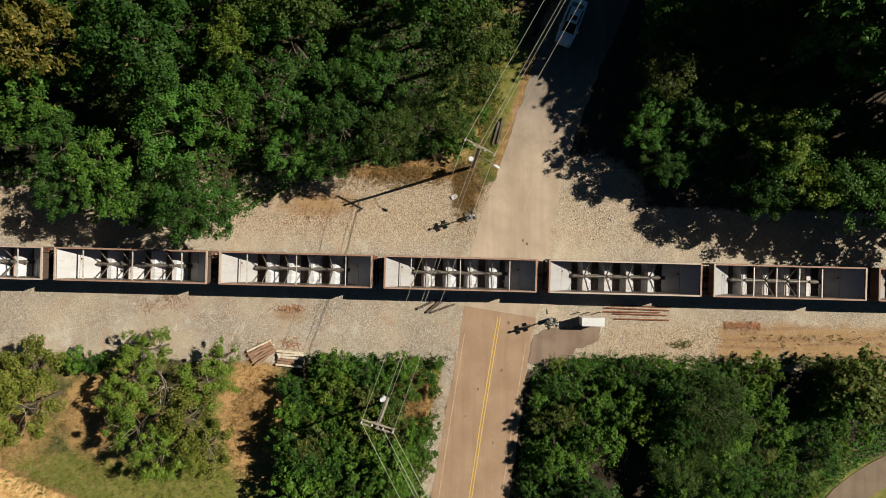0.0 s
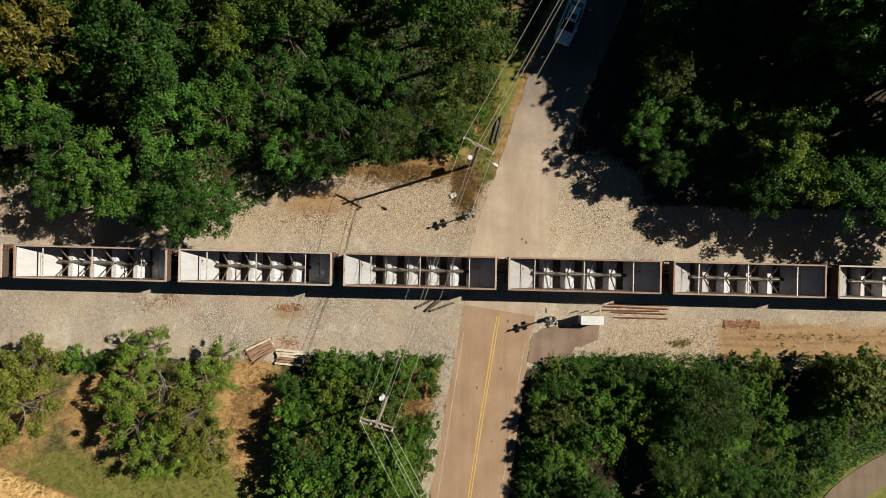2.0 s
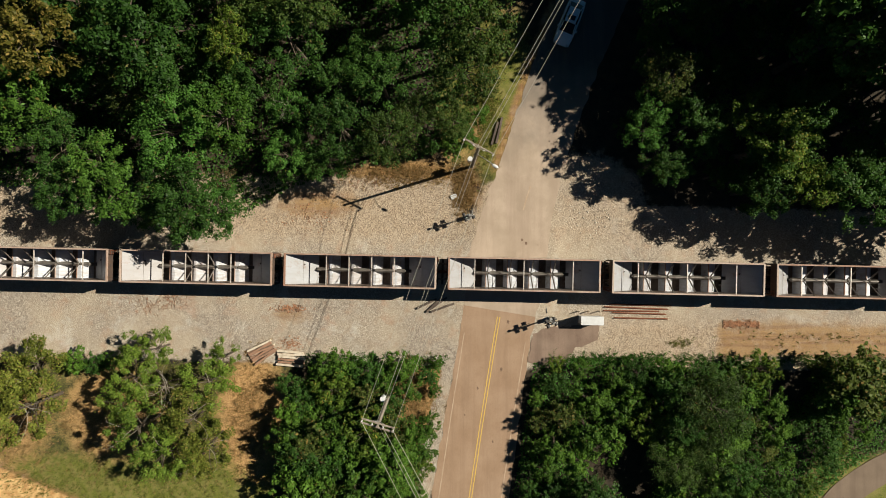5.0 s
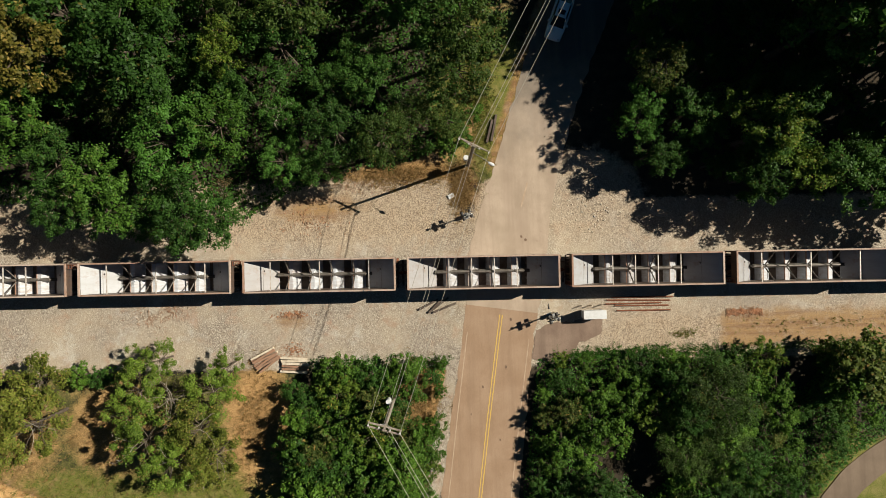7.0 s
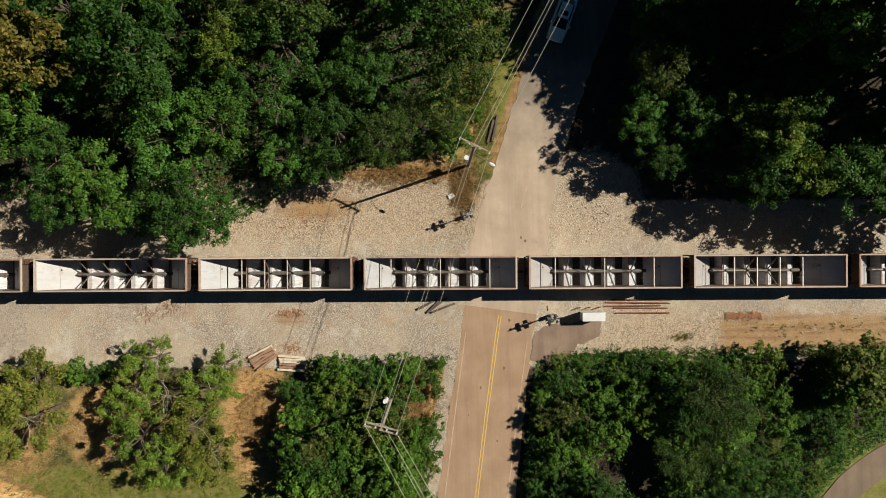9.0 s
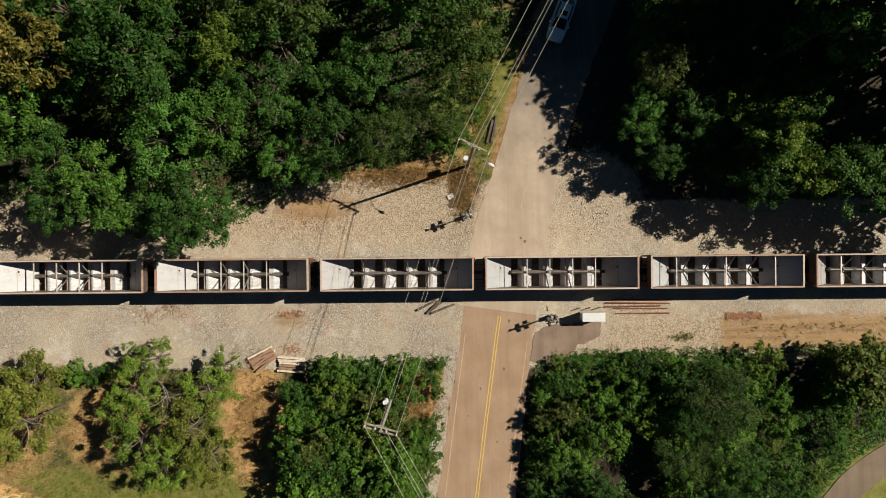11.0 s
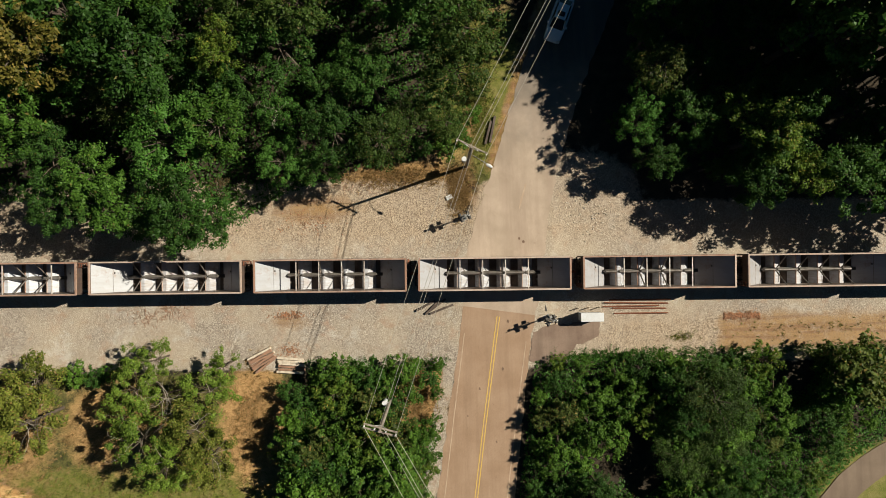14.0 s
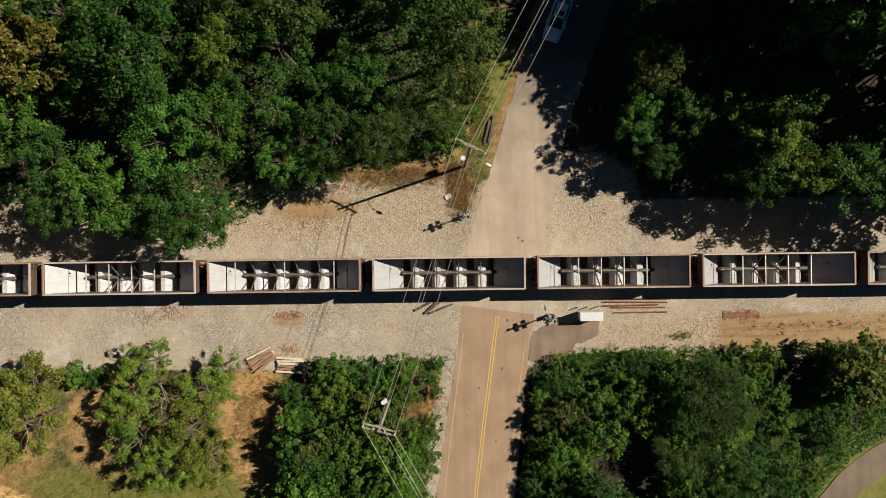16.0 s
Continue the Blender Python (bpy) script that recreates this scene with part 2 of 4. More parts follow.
M_LEAF_OLIVE = leaf_material("olive_leaves", (0.04, 0.06, 0.014), (0.145, 0.185, 0.042), (0.24, 0.17, 0.05), 0.08)
M_LEAF_LIME = leaf_material("yellow_green_leaves", (0.05, 0.09, 0.012), (0.15, 0.23, 0.03), (0.30, 0.25, 0.05), 0.05)
M_LEAF_OPEN_A = leaf_material("sunny_olive_leaves", (0.075, 0.095, 0.015), (0.25, 0.28, 0.05), (0.28, 0.2, 0.06), 0.06)
M_LEAF_OPEN_B = leaf_material("sunny_green_leaves", (0.055, 0.10, 0.013), (0.19, 0.285, 0.04), (0.24, 0.2, 0.05), 0.03)
M_LEAF_GOLD = leaf_material("yellowing_leaves", (0.09, 0.085, 0.015), (0.27, 0.215, 0.045), (0.3, 0.22, 0.06), 0.12)
M_LEAF_BUSH = leaf_material("sunny_bush_leaves", (0.030, 0.072, 0.010), (0.125, 0.245, 0.032))
M_LEAF_BRIGHT = leaf_material("light_green_leaves", (0.036, 0.085, 0.012), (0.115, 0.24, 0.034))
M_LEAF_DUSK = leaf_material("dull_olive_leaves", (0.024, 0.052, 0.010), (0.090, 0.142, 0.028), (0.14, 0.10, 0.03), 0.04)
M_LEAF_FINE = leaf_material("fine_green_leaves", (0.024, 0.046, 0.012), (0.085, 0.14, 0.03))
M_LEAF_BROWN = leaf_material("browning_leaves", (0.04, 0.042, 0.018), (0.10, 0.095, 0.035), (0.2, 0.12, 0.06), 0.3)
M_GRASS = leaf_material("grass_blades", (0.06, 0.082, 0.014), (0.19, 0.20, 0.038), (0.3, 0.22, 0.09), 0.25)
M_STRAW = leaf_material("dry_straw", (0.22, 0.125, 0.05), (0.50, 0.32, 0.145), (0.3, 0.2, 0.1), 0.3)


# ---------------- mesh helpers ----------------
def box(bm, x0, x1, y0, y1, z0, z1, m=None):
    made = bmesh.ops.create_cube(bm, size=1.0)["verts"]
    for v in made:
        v.co = Vector(((x0 + x1) / 2 + v.co.x * (x1 - x0), (y0 + y1) / 2 + v.co.y * (y1 - y0), (z0 + z1) / 2 + v.co.z * (z1 - z0)))
        if m:
            v.co = m @ v.co
    return made


def rod(bm, a, b, r0, r1=None, seg=8):
    """A round bar from a to b, tapered from r0 to r1."""
    a, b = Vector(a), Vector(b)
    way = b - a
    m = Matrix.Translation((a + b) / 2) @ way.to_track_quat("Z", "Y").to_matrix().to_4x4()
    bmesh.ops.create_cone(bm, cap_ends=True, segments=seg, radius1=r0, radius2=r0 if r1 is None else r1, depth=way.length, matrix=m)


def prism(bm, outline, depth, m):
    """An outline in x and z drawn out along y by depth, centred, then posed by m."""
    n = len(outline)
    near = [bm.verts.new(m @ Vector((x, -depth / 2, z))) for x, z in outline]
    far = [bm.verts.new(m @ Vector((x, depth / 2, z))) for x, z in outline]
    bm.faces.new(near[::-1])
    bm.faces.new(far)
    for i in range(n):
        bm.faces.new((near[i], near[(i + 1) % n], far[(i + 1) % n], far[i]))


def as_mesh(name, bm, material, bevel=0.0):
    if bevel:
        bmesh.ops.bevel(bm, geom=bm.edges[:], offset=bevel, segments=1, affect="EDGES")
    bmesh.ops.recalc_face_normals(bm, faces=bm.faces[:])
    me = bpy.data.meshes.new(name)
    bm.to_mesh(me)
    bm.free()
    me.materials.append(material)
    return me


def part(name, bm, material, parent=None, label="", bevel=0.0):
    ob = new(name, as_mesh(name, bm, material, bevel))
    ob.parent = parent
    return tagged(ob, label)


def again(ob, m, parent=None):
    """The same piece once more, on the same mesh."""
    o = new(ob.name.split(".")[0], ob.data)
    o.parent = parent or ob.parent
    o.matrix_basis = m
    return o


def empty(name, m=None):
    ob = new(name)
    ob.empty_display_size = 0.3
    if m is not None:
        ob.matrix_basis = m
    return ob


# ---------------- ground ----------------
TRACK_TURN = -1.46
TRACK_SLOPE = math.tan(radians(TRACK_TURN))


def track_y(x):
    return -2.3 + TRACK_SLOPE * x


def step(a, b, v):
    t = min(1.0, max(0.0, (v - a) / (b - a)))
    return t * t * (3 - 2 * t)


def berm(x, y):
    """The low bank on which the track lies."""
    return 0.22 * (1 - step(1.6, 4.6, abs(y - track_y(x))))


def blob(x, y, cx, cy, rx, ry):
    return max(0.0, 1.15 - 0.65 * math.hypot((x - cx) / rx, (y - cy) / ry) ** 2)


ROAD_LINE = [(-4.0, -75.0, 3.9), (0.6, -42.0, 3.9), (2.6, -26.0, 3.9), (3.9, -17.5, 3.75), (5.2, -9.5, 3.55), (5.95, -5.0, 3.7),
             (6.55, -0.8, 3.85), (7.6, 3.5, 3.5), (8.8, 7.5, 3.2), (10.5, 12.8, 3.1), (12.4, 18.2, 3.2), (15.0, 24.6, 3.3), (21.0, 38.0, 3.3), (42.0, 80.0, 3.3)]


def road_at(y):
    """Middle and half width of the road at y, eased between the bends."""
    for (x0, y0, w0), (x1, y1, w1) in zip(ROAD_LINE, ROAD_LINE[1:]):
        if y <= y1:
            t = max(0.0, (y - y0) / (y1 - y0))
            return x0 + (x1 - x0) * t, w0 + (w1 - w0) * t
    return ROAD_LINE[-1][0], ROAD_LINE[-1][2]


def road_z(x, y):
    return 0.03 + 0.32 * (1 - step(1.3, 7.5, abs(y - track_y(x))))


def d_soil(x, y):
    """How far south of the track's line through the bare strip, wavering a little."""
    return y + 0.012 * (x - 34) + 0.5 * noise.noise((x * 0.22, 0.0, 4.0))


def masks(x, y):
    d = y - track_y(x)
    north = 9.3 if x < 8 else 9.5 - 0.06 * (x - 8)
    south = -9.6 if x < 10 else -9.2
    if x > 18:
        north = 7.0
    gravel = step(south - 0.9, south + 0.9, d) * (1 - step(north - 1.2, north + 1.2, d))
    if x > 2:
        gravel = max(gravel, blob(x, y, 14.5, 4.0, 6.0, 5.5))
    gravel = max(gravel, blob(x, y, road_at(y)[0] - 4.6, -20.0, 0.9, 7.0), 0.8 * blob(x, y, road_at(y)[0] - 4.2, -12.0, 0.8, 4.0))
    grass = max(0.55 * step(-11.5, -12.5, y) * step(-15.0, -12.0, x) * step(0.0, -3.0, x), step(-17.5, -23.0, y) * step(-12.0, -20.0, x), 0.5 * step(-10.5, -12.0, y) * step(-12.0, -17.0, x),  blob(x, y, 5.6, 16.0, 3.4, 10.0), 0.9 * blob(x, y, 2.0, 15.0, 2.8, 7.0), step(34, 40, x) * step(-19, -23, y))
    rx, rw = road_at(y)
    soil = max(0.75 * max(0.0, 1 - ((x - rx + rw + 0.5) / 0.8) ** 2) * step(6.5, 8.5, y), 0.66 * step(26.6, 28.4, x) * step(-6.6, -8.4, d_soil(x, y)) * (1 - step(-10.9, -11.6, d_soil(x, y))), step(0.7, -0.9, y + 21.6 + 0.43 * (x + 44.6)) * step(-28.0, -31.0, x), 0.5 * blob(x, y, -15.5, -6.6, 2.4, 0.9),
               0.6 * blob(x, y, -12.5, 4.6, 5.0, 1.6), 0.7 * blob(x, y, 3.4, 12.0, 0.7, 3.5), 0.45 * blob(x, y, 6.0, 25.0, 2.4, 3.0))
    straw = max(blob(x, y, -19.0, -17.0, 3.6, 6.5), 0.8 * blob(x, y, -33.5, -16.5, 5.0, 5.0), 0.9 * blob(x, y, -3.5, 7.4, 5.5, 1.6), blob(x, y, -2.6, -15.0, 2.8, 5.0),
                0.6 * blob(x, y, -44, -17, 5, 6), 0.5 * blob(x, y, 2.2, 5.6, 1.4, 2.4), 0.4 * blob(x, y, 0.8, 9.4, 3.0, 2.4))
    verge = min(1.0, blob(x, y, 2.7, 6.4, 1.7, 2.9))
    gravel *= 1 - 0.75 * verge
    soil = max(soil, 0.5 * verge)
    dust = step(1.5, 4.5, d) if x < 8 else max(step(-3.0, -6.0, d) * step(10, 20, x), 0.6 * step(1.5, 4.5, d))
    return gravel, grass, soil, straw, dust


def build_ground():
    def ticks(lo, hi, fine):
        inner = np.arange(lo, hi + fine / 2, fine)
        out = np.array([4, 12, 30, 80, 200, 500, 1200, 2500])
        return np.concatenate([lo - out[::-1], inner, hi + out])

    xs, ys = ticks(-60, 66, 0.5), ticks(-40, 46, 0.35)
    verts, values = [], []
    for y in ys:
        for x in xs:
            rx, rw = road_at(y)
            z = berm(x, y) + 0.05 * noise.noise((x * 0.25, y * 0.25, 0)) * step(3.0, 6.0, abs(y - track_y(x))) * step(rw, rw + 3, abs(x - rx)) - 0.02
            near = 1 - step(rw + 0.2, rw + 2.4, abs(x - rx))
            z += max(0.0, road_z(x, y) - 0.012 - z) * near
            verts.append((x, y, z))
            values.append(masks(x, y))
    nx, ny = len(xs), len(ys)
    faces = [(j * nx + i, j * nx + i + 1, (j + 1) * nx + i + 1, (j + 1) * nx + i) for j in range(ny - 1) for i in range(nx - 1)]
    me = bpy.data.meshes.new("ground")
    me.from_pydata(verts, [], faces)
    for k, name in enumerate(("gravel", "grass", "soil", "straw", "dust")):
        a = me.attributes.new(name, "FLOAT", "POINT")
        a.data.foreach_set("value", [v[k] for v in values])
    me.materials.append(M_GROUND)
    for p in me.polygons:
        p.use_smooth = True
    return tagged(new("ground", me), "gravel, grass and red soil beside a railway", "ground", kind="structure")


build_ground()


def strip(name, material, y0, y1, side_a, side_b, lift, label, category, ragged=0.0, pace=0.5, thick=0.08):
    """A band along the road between two offsets from its middle (in half widths where abs <= 1, or as functions)."""
    bm = bmesh.new()
    rows, n = [], int((y1 - y0) / pace) + 1
    for i in range(n):
        y = y0 + (y1 - y0) * i / (n - 1)
        x, w = road_at(y)
        x2, _ = road_at(y + 0.5)
        lean = Vector((0.5, -(x2 - x), 0)).normalized()
        row = []
        for k, s in enumerate(np.linspace(side_a(w), side_b(w), 9)):
            jag = ragged * noise.noise((y * 0.9, 7.0 * (k > 4), 3.0)) if k in (0, 8) else 0.0
            px, py = x + lean.x * (s + jag), y + lean.y * (s + jag)
            row.append(bm.verts.new((px, py, road_z(px, py) + lift)))
        rows.append(row)
    for r0, r1 in zip(rows, rows[1:]):
        for k in range(8):
            bm.faces.new((r0[k], r0[k + 1], r1[k + 1], r1[k]))
    made = bmesh.ops.extrude_face_region(bm, geom=bm.faces[:])
    for v in made["geom"]:
        if isinstance(v, bmesh.types.BMVert):
            v.co.z += 0.0
    for v in [v for r in rows for v in r]:
        v.co.z -= thick
    return tagged(part(name, bm, material), label, category, kind="structure")


strip("road_south", M_ROAD_S, -74.0, -6.3, lambda w: -w, lambda w: w, 0.0, "brown sun-bleached asphalt road with a yellow centre line", "road", 0.22)
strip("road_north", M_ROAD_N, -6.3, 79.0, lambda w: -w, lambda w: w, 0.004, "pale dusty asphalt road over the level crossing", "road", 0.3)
for off in (-0.13, 0.13):
    strip("road_marking", M_YELLOW, -74.0, -6.9, lambda w: off - 0.05, lambda w: off + 0.05, 0.008, "faded yellow centre line on the road", "road marking", 0, 0.5, 0.004)
strip("road_marking", M_WHITE_LINE, -74.0, -9.0, lambda w: -3.2, lambda w: -3.1, 0.008, "worn white edge line on the road", "road marking", 0, 0.5, 0.004)
strip("road_marking", M_WHITE_LINE, -74.0, -9.0, lambda w: 3.05, lambda w: 3.15, 0.008, "worn white edge line on the road", "road marking", 0, 0.5, 0.004)
strip("road_marking", M_WHITE_LINE, 4.0, 6.4, lambda w: 0.35, lambda w: 0.5, 0.010, "worn pale stub of a centre line on the road", "road marking", 0.05, 0.4, 0.004)


def patch(name, material, cx, cy, rx, ry, turn, z, label, category, wobble=0.12, seed=0, thick=0.06, square=0.5):
    """A slab with a rounded, uneven outline."""
    bm = bmesh.new()
    ring = []
    for k in range(64):
        a = k / 64 * math.tau
        c, s = math.cos(a), math.sin(a)
        r = 1 + wobble * noise.noise((c * 2.5, s * 2.5, seed)) + 0.3 * wobble * noise.noise((c * 9, s * 9, seed))
        x = rx * r * math.copysign(abs(c) ** square, c)
        y = ry * r * math.copysign(abs(s) ** square, s)
        ring.append(bm.verts.new(Matrix.Translation((cx, cy, z)) @ Matrix.Rotation(radians(turn), 4, "Z") @ Vector((x, y, 0))))
    top = bm.faces.new(ring)
    for v in bmesh.ops.extrude_face_region(bm, geom=[top])["geom"]:
        if isinstance(v, bmesh.types.BMVert):
            v.co.z -= thick
    return tagged(part(name, bm, material), label, category, kind="structure")


def apron(outline, z, thick=0.06):
    """A slab of broken asphalt inside an outline, its edge crumbled."""
    bm = bmesh.new()
    ring = []
    for (x0, y0), (x1, y1) in zip(outline, outline[1:] + outline[:1]):
        n = max(2, int(math.hypot(x1 - x0, y1 - y0) / 0.18))
        for k in range(n):
            x, y = x0 + (x1 - x0) * k / n, y0 + (y1 - y0) * k / n
            ring.append(bm.verts.new((x + 0.22 * noise.noise((x * 1.3, y * 1.3, 2.0)) + 0.2 * noise.noise((x * 5, y * 5, 6.0)),
                                      y + 0.22 * noise.noise((x * 1.3, y * 1.3, 8.0)) + 0.2 * noise.noise((x * 5, y * 5, 1.0)), z)))
    top = bm.faces.new(ring)
    for v in bmesh.ops.extrude_face_region(bm, geom=[top])["geom"]:
        if isinstance(v, bmesh.types.BMVert):
            v.co.z -= thick
    bmesh.ops.triangulate(bm, faces=bm.faces[:])
    return tagged(part("pavement", bm, M_APRON), "dark worn asphalt apron beside the road", "pavement", kind="structure")


apron([(9.0, -8.2), (11.9, -7.9), (15.9, -7.75), (15.6, -9.3), (13.4, -10.1), (12.0, -11.6), (10.2, -12.0), (8.6, -11.4)], 0.06)


for sx, sy, sr in ((5.9, -12.2, 0.2), (3.5, -14.1, 0.18), (8.4, 0.5, 0.22), (8.0, 0.85, 0.18), (6.6, -7.4, 0.2), (5.0, -19.5, 0.14), (2.2, -16.8, 0.12)):
    patch("oil_stain", M_STAIN, sx, sy, sr * 0.55, sr * 0.85, 10, road_z(sx, sy) + 0.012, "dark oil stain on the road", "stain", 0.4, sx, 0.006, 1.0)


def lane_arc():
    """A narrow lane that bends round a grassy corner."""
    bm = bmesh.new()
    rows = []
    for k in range(90):
        a = radians(60 + k * 1.5)
        wob = 0.15 * noise.noise((k * 0.2, 0, 5))
        rows.append([bm.verts.new((52 + (r + wob) * math.cos(a), -38 + (r + wob) * math.sin(a), 0.045)) for r in (15.9, 16.6, 17.3, 18.0, 18.75)])
    for r0, r1 in zip(rows, rows[1:]):
        for k in range(4):
            bm.faces.new((r0[k], r0[k + 1], r1[k + 1], r1[k]))
    top = bm.verts[:]
    bmesh.ops.extrude_face_region(bm, geom=bm.faces[:])
    for v in top:
        v.co.z -= 0.08
    return tagged(part("path", bm, M_LANE), "narrow grey gravel lane bending round a grassy corner", "path", kind="structure")


lane_arc()
# ---------------- track ----------------
TRACK = Matrix.Translation((0, track_y(0), 0)) @ Matrix.Rotation(radians(TRACK_TURN), 4, "Z")
RAIL_TOP = 0.37
track = tagged(empty("railway_track", TRACK), "single railway track on pale ballast", "railway track", kind="structure")
for s in (-1, 1):
    bm = bmesh.new()
    prism(bm, [(-0.07, 0.21), (0.07, 0.21), (0.07, 0.225), (0.012, 0.245), (0.012, 0.33), (0.036, 0.34), (0.036, RAIL_TOP), (-0.036, RAIL_TOP), (-0.036, 0.34), (-0.012, 0.33), (-0.012, 0.245), (-0.07, 0.225)],
          700.0, Matrix.Translation((0, s * 0.7525, 0)) @ Matrix.Rotation(radians(90), 4, "Z"))
    part("rail", bm, M_RAIL, track)
bm = bmesh.new()
box(bm, -0.11, 0.11, -1.3, 1.3, 0.05, 0.212)
sleeper = part("sleeper", bm, M_SLEEPER, track, bevel=0.012)
for k in range(-104, 105):
    if k and not 3.0 < k * 0.5 < 10.5:
        again(sleeper, pose(k * 0.5 + random.uniform(-0.03, 0.03), random.uniform(-0.04, 0.04), 0, 0, 0, random.uniform(-1, 1)), track)


# ---------------- hopper cars ----------------
HALF, WIDE, RIM, PITCH = 7.12, 1.5, 3.63, 15.5


def hopper_car(braces, ties, inner, label):
    """An open hopper car: origin at the rail's top, under its middle."""
    car = tagged(empty("hopper_car"), label, "railway wagon", "hopper cars of the train")
    for s, n in ((-1, "side_wall"), (1, "side_wall")):
        bm = bmesh.new()
        box(bm, -HALF + 0.06, HALF - 0.06, s * WIDE - 0.03 * (s > 0) - 0.05, s * WIDE + 0.03 * (s < 0) + 0.05 - 0.0, 0.6, RIM - 0.06)
        wall = part(n, bm, M_SIDE, car)
        for k in range(9):
            bm = bmesh.new()
            x = -HALF + 0.3 + k * (2 * HALF - 0.6) / 8
            box(bm, x - 0.07, x + 0.07, s * (WIDE + 0.02), s * (WIDE + 0.068), 0.95, RIM - 0.14)
            part("side_post", bm, M_SIDE, wall)
        # lining inside the wall, rust-stained, with the car's inner shade in its colour
        bm = bmesh.new()
        y = s * (WIDE - 0.075)
        box(bm, -HALF + 0.08, HALF - 0.08, min(y, y - s * 0.012), max(y, y - s * 0.012), 0.62, RIM - 0.08)
        part("lining", bm, M_LINING, wall)
    for s in (-1, 1):
        bm = bmesh.new()
        box(bm, s * HALF - 0.05, s * HALF + 0.05, -WIDE + 0.06, WIDE - 0.06, 2.45, RIM - 0.06)
        part("end_wall", bm, M_SIDE, car)
        # end slope
        bm = bmesh.new()
        x0, z0, x1, z1 = s * (HALF - 0.06), 3.40, s * (HALF - 2.65), 0.75
        prism(bm, [(x0, z0), (x1, z1), (x1, z1 - 0.06), (x0, z0 - 0.06)], 2 * (WIDE - 0.09), Matrix())
        slope = part("slope_sheet", bm, M_SLOPE, car)
        bm = bmesh.new()
        for f in (0.52,):
            xs, zs = x0 + (x1 - x0) * f, z0 + (z1 - z0) * f
            box(bm, xs - 0.012, xs + 0.012, -WIDE + 0.1, WIDE - 0.1, zs - 0.02, zs + 0.015)
        part("seam", bm, M_HOOD, slope)
        bm = bmesh.new()
        xs, zs = x0 + (x1 - x0) * 0.55, z0 + (z1 - z0) * 0.55
        rod(bm, (xs, 0.45, zs - 0.05), (xs, 0.45, zs + 0.03), 0.09, 0.09, 10)
        part("plug", bm, M_BLACK, slope)
        # end platform, struts, coupler, ladder
        bm = bmesh.new()
        box(bm, s * (HALF - 1.9), s * (HALF + 0.18), -0.35, 0.35, 0.62, 0.78)
        box(bm, s * (HALF + 0.02), s * (HALF + 0.16), -WIDE + 0.05, WIDE - 0.05, 0.86, 1.02)
        part("end_platform", bm, M_SIDE, car)
        bm = bmesh.new()
        box(bm, min(s * HALF, s * (HALF + 0.58)), max(s * HALF, s * (HALF + 0.58)), -0.09, 0.09, 0.66, 0.84)
        box(bm, min(s * (HALF + 0.36), s * (HALF + 0.6)), max(s * (HALF + 0.36), s * (HALF + 0.6)), -0.16, 0.16, 0.62, 0.9)
        part("coupler", bm, M_RUST, car, bevel=0.03)
        for y in (-1.1, -0.4, 0.4, 1.1):
            bm = bmesh.new()
            box(bm, s * (HALF + 0.06) - 0.05, s * (HALF + 0.06) + 0.05, y - 0.05, y + 0.05, 1.0, RIM - 0.05)
            part("end_post", bm, M_SIDE, car)
        bm = bmesh.new()
        for y in (1.08, 1.42):
            rod(bm, (s * (HALF + 0.2), y * s, 0.95), (s * (HALF + 0.2), y * s, RIM - 0.1), 0.03, seg=6)
        for k in range(7):
            rod(bm, (s * (HALF + 0.2), 1.08 * s, 1.05 + k * 0.38), (s * (HALF + 0.2), 1.42 * s, 1.05 + k * 0.38), 0.03, seg=6)
        part("ladder", bm, M_RUST, car)
        # bogie
        bogie_x = s * (HALF - 1.45)
        bm = bmesh.new()
        box(bm, bogie_x - 0.2, bogie_x + 0.2, -1.0, 1.0, 0.38, 0.62)
        for y in (-1.0, 1.0):
            prism(bm, [(-1.15, 0.38), (-0.45, 0.22), (0.45, 0.22), (1.15, 0.38), (1.15, 0.56), (0.5, 0.66), (-0.5, 0.66), (-1.15, 0.56)], 0.14, Matrix.Translation((bogie_x, y, 0)))
        bogie = part("bogie", bm, M_BLACK, car)
        for dx in (-0.88, 0.88):
            bm = bmesh.new()
            rod(bm, (bogie_x + dx, -0.83, 0.42), (bogie_x + dx, 0.83, 0.42), 0.075, seg=8)
            for y in (-1, 1):
                rod(bm, (bogie_x + dx, y * 0.69, 0.42), (bogie_x + dx, y * 0.82, 0.42), 0.42, 0.42, 20)
                rod(bm, (bogie_x + dx, y * 0.66, 0.42), (bogie_x + dx, y * 0.69, 0.42), 0.445, 0.445, 20)
            part("wheelset", bm, M_RAIL, bogie)
    # rim
    bm = bmesh.new()
    for s in (-1, 1):
        box(bm, -HALF, HALF, s * WIDE - 0.075, s * WIDE + 0.075, RIM - 0.14, RIM)
    part("top_chord", bm, M_CHORD, car, bevel=0.015)
    for s in (-1, 1):
        bm = bmesh.new()
        box(bm, s * HALF - 0.09, s * HALF + 0.09, -WIDE - 0.05, WIDE + 0.05, RIM - 0.12, RIM + 0.012)
        part("end_chord", bm, M_CHORD, car, bevel=0.015)
    # pockets: flat-topped ridges across, each pocket with its own door
    cross = [-3.3 + k * 2.12 for k in range(4)]
    for x in cross:
        bm = bmesh.new()
        prism(bm, [(x - 0.16, 1.26), (x + 0.22, 1.26), (x + 0.30, 1.18), (x + 0.92, 0.32), (x + 0.85, 0.30), (x + 0.2, 1.18), (x - 0.14, 1.18), (x - 0.42, 0.30), (x - 0.50, 0.32)], 2 * (WIDE - 0.09), Matrix())
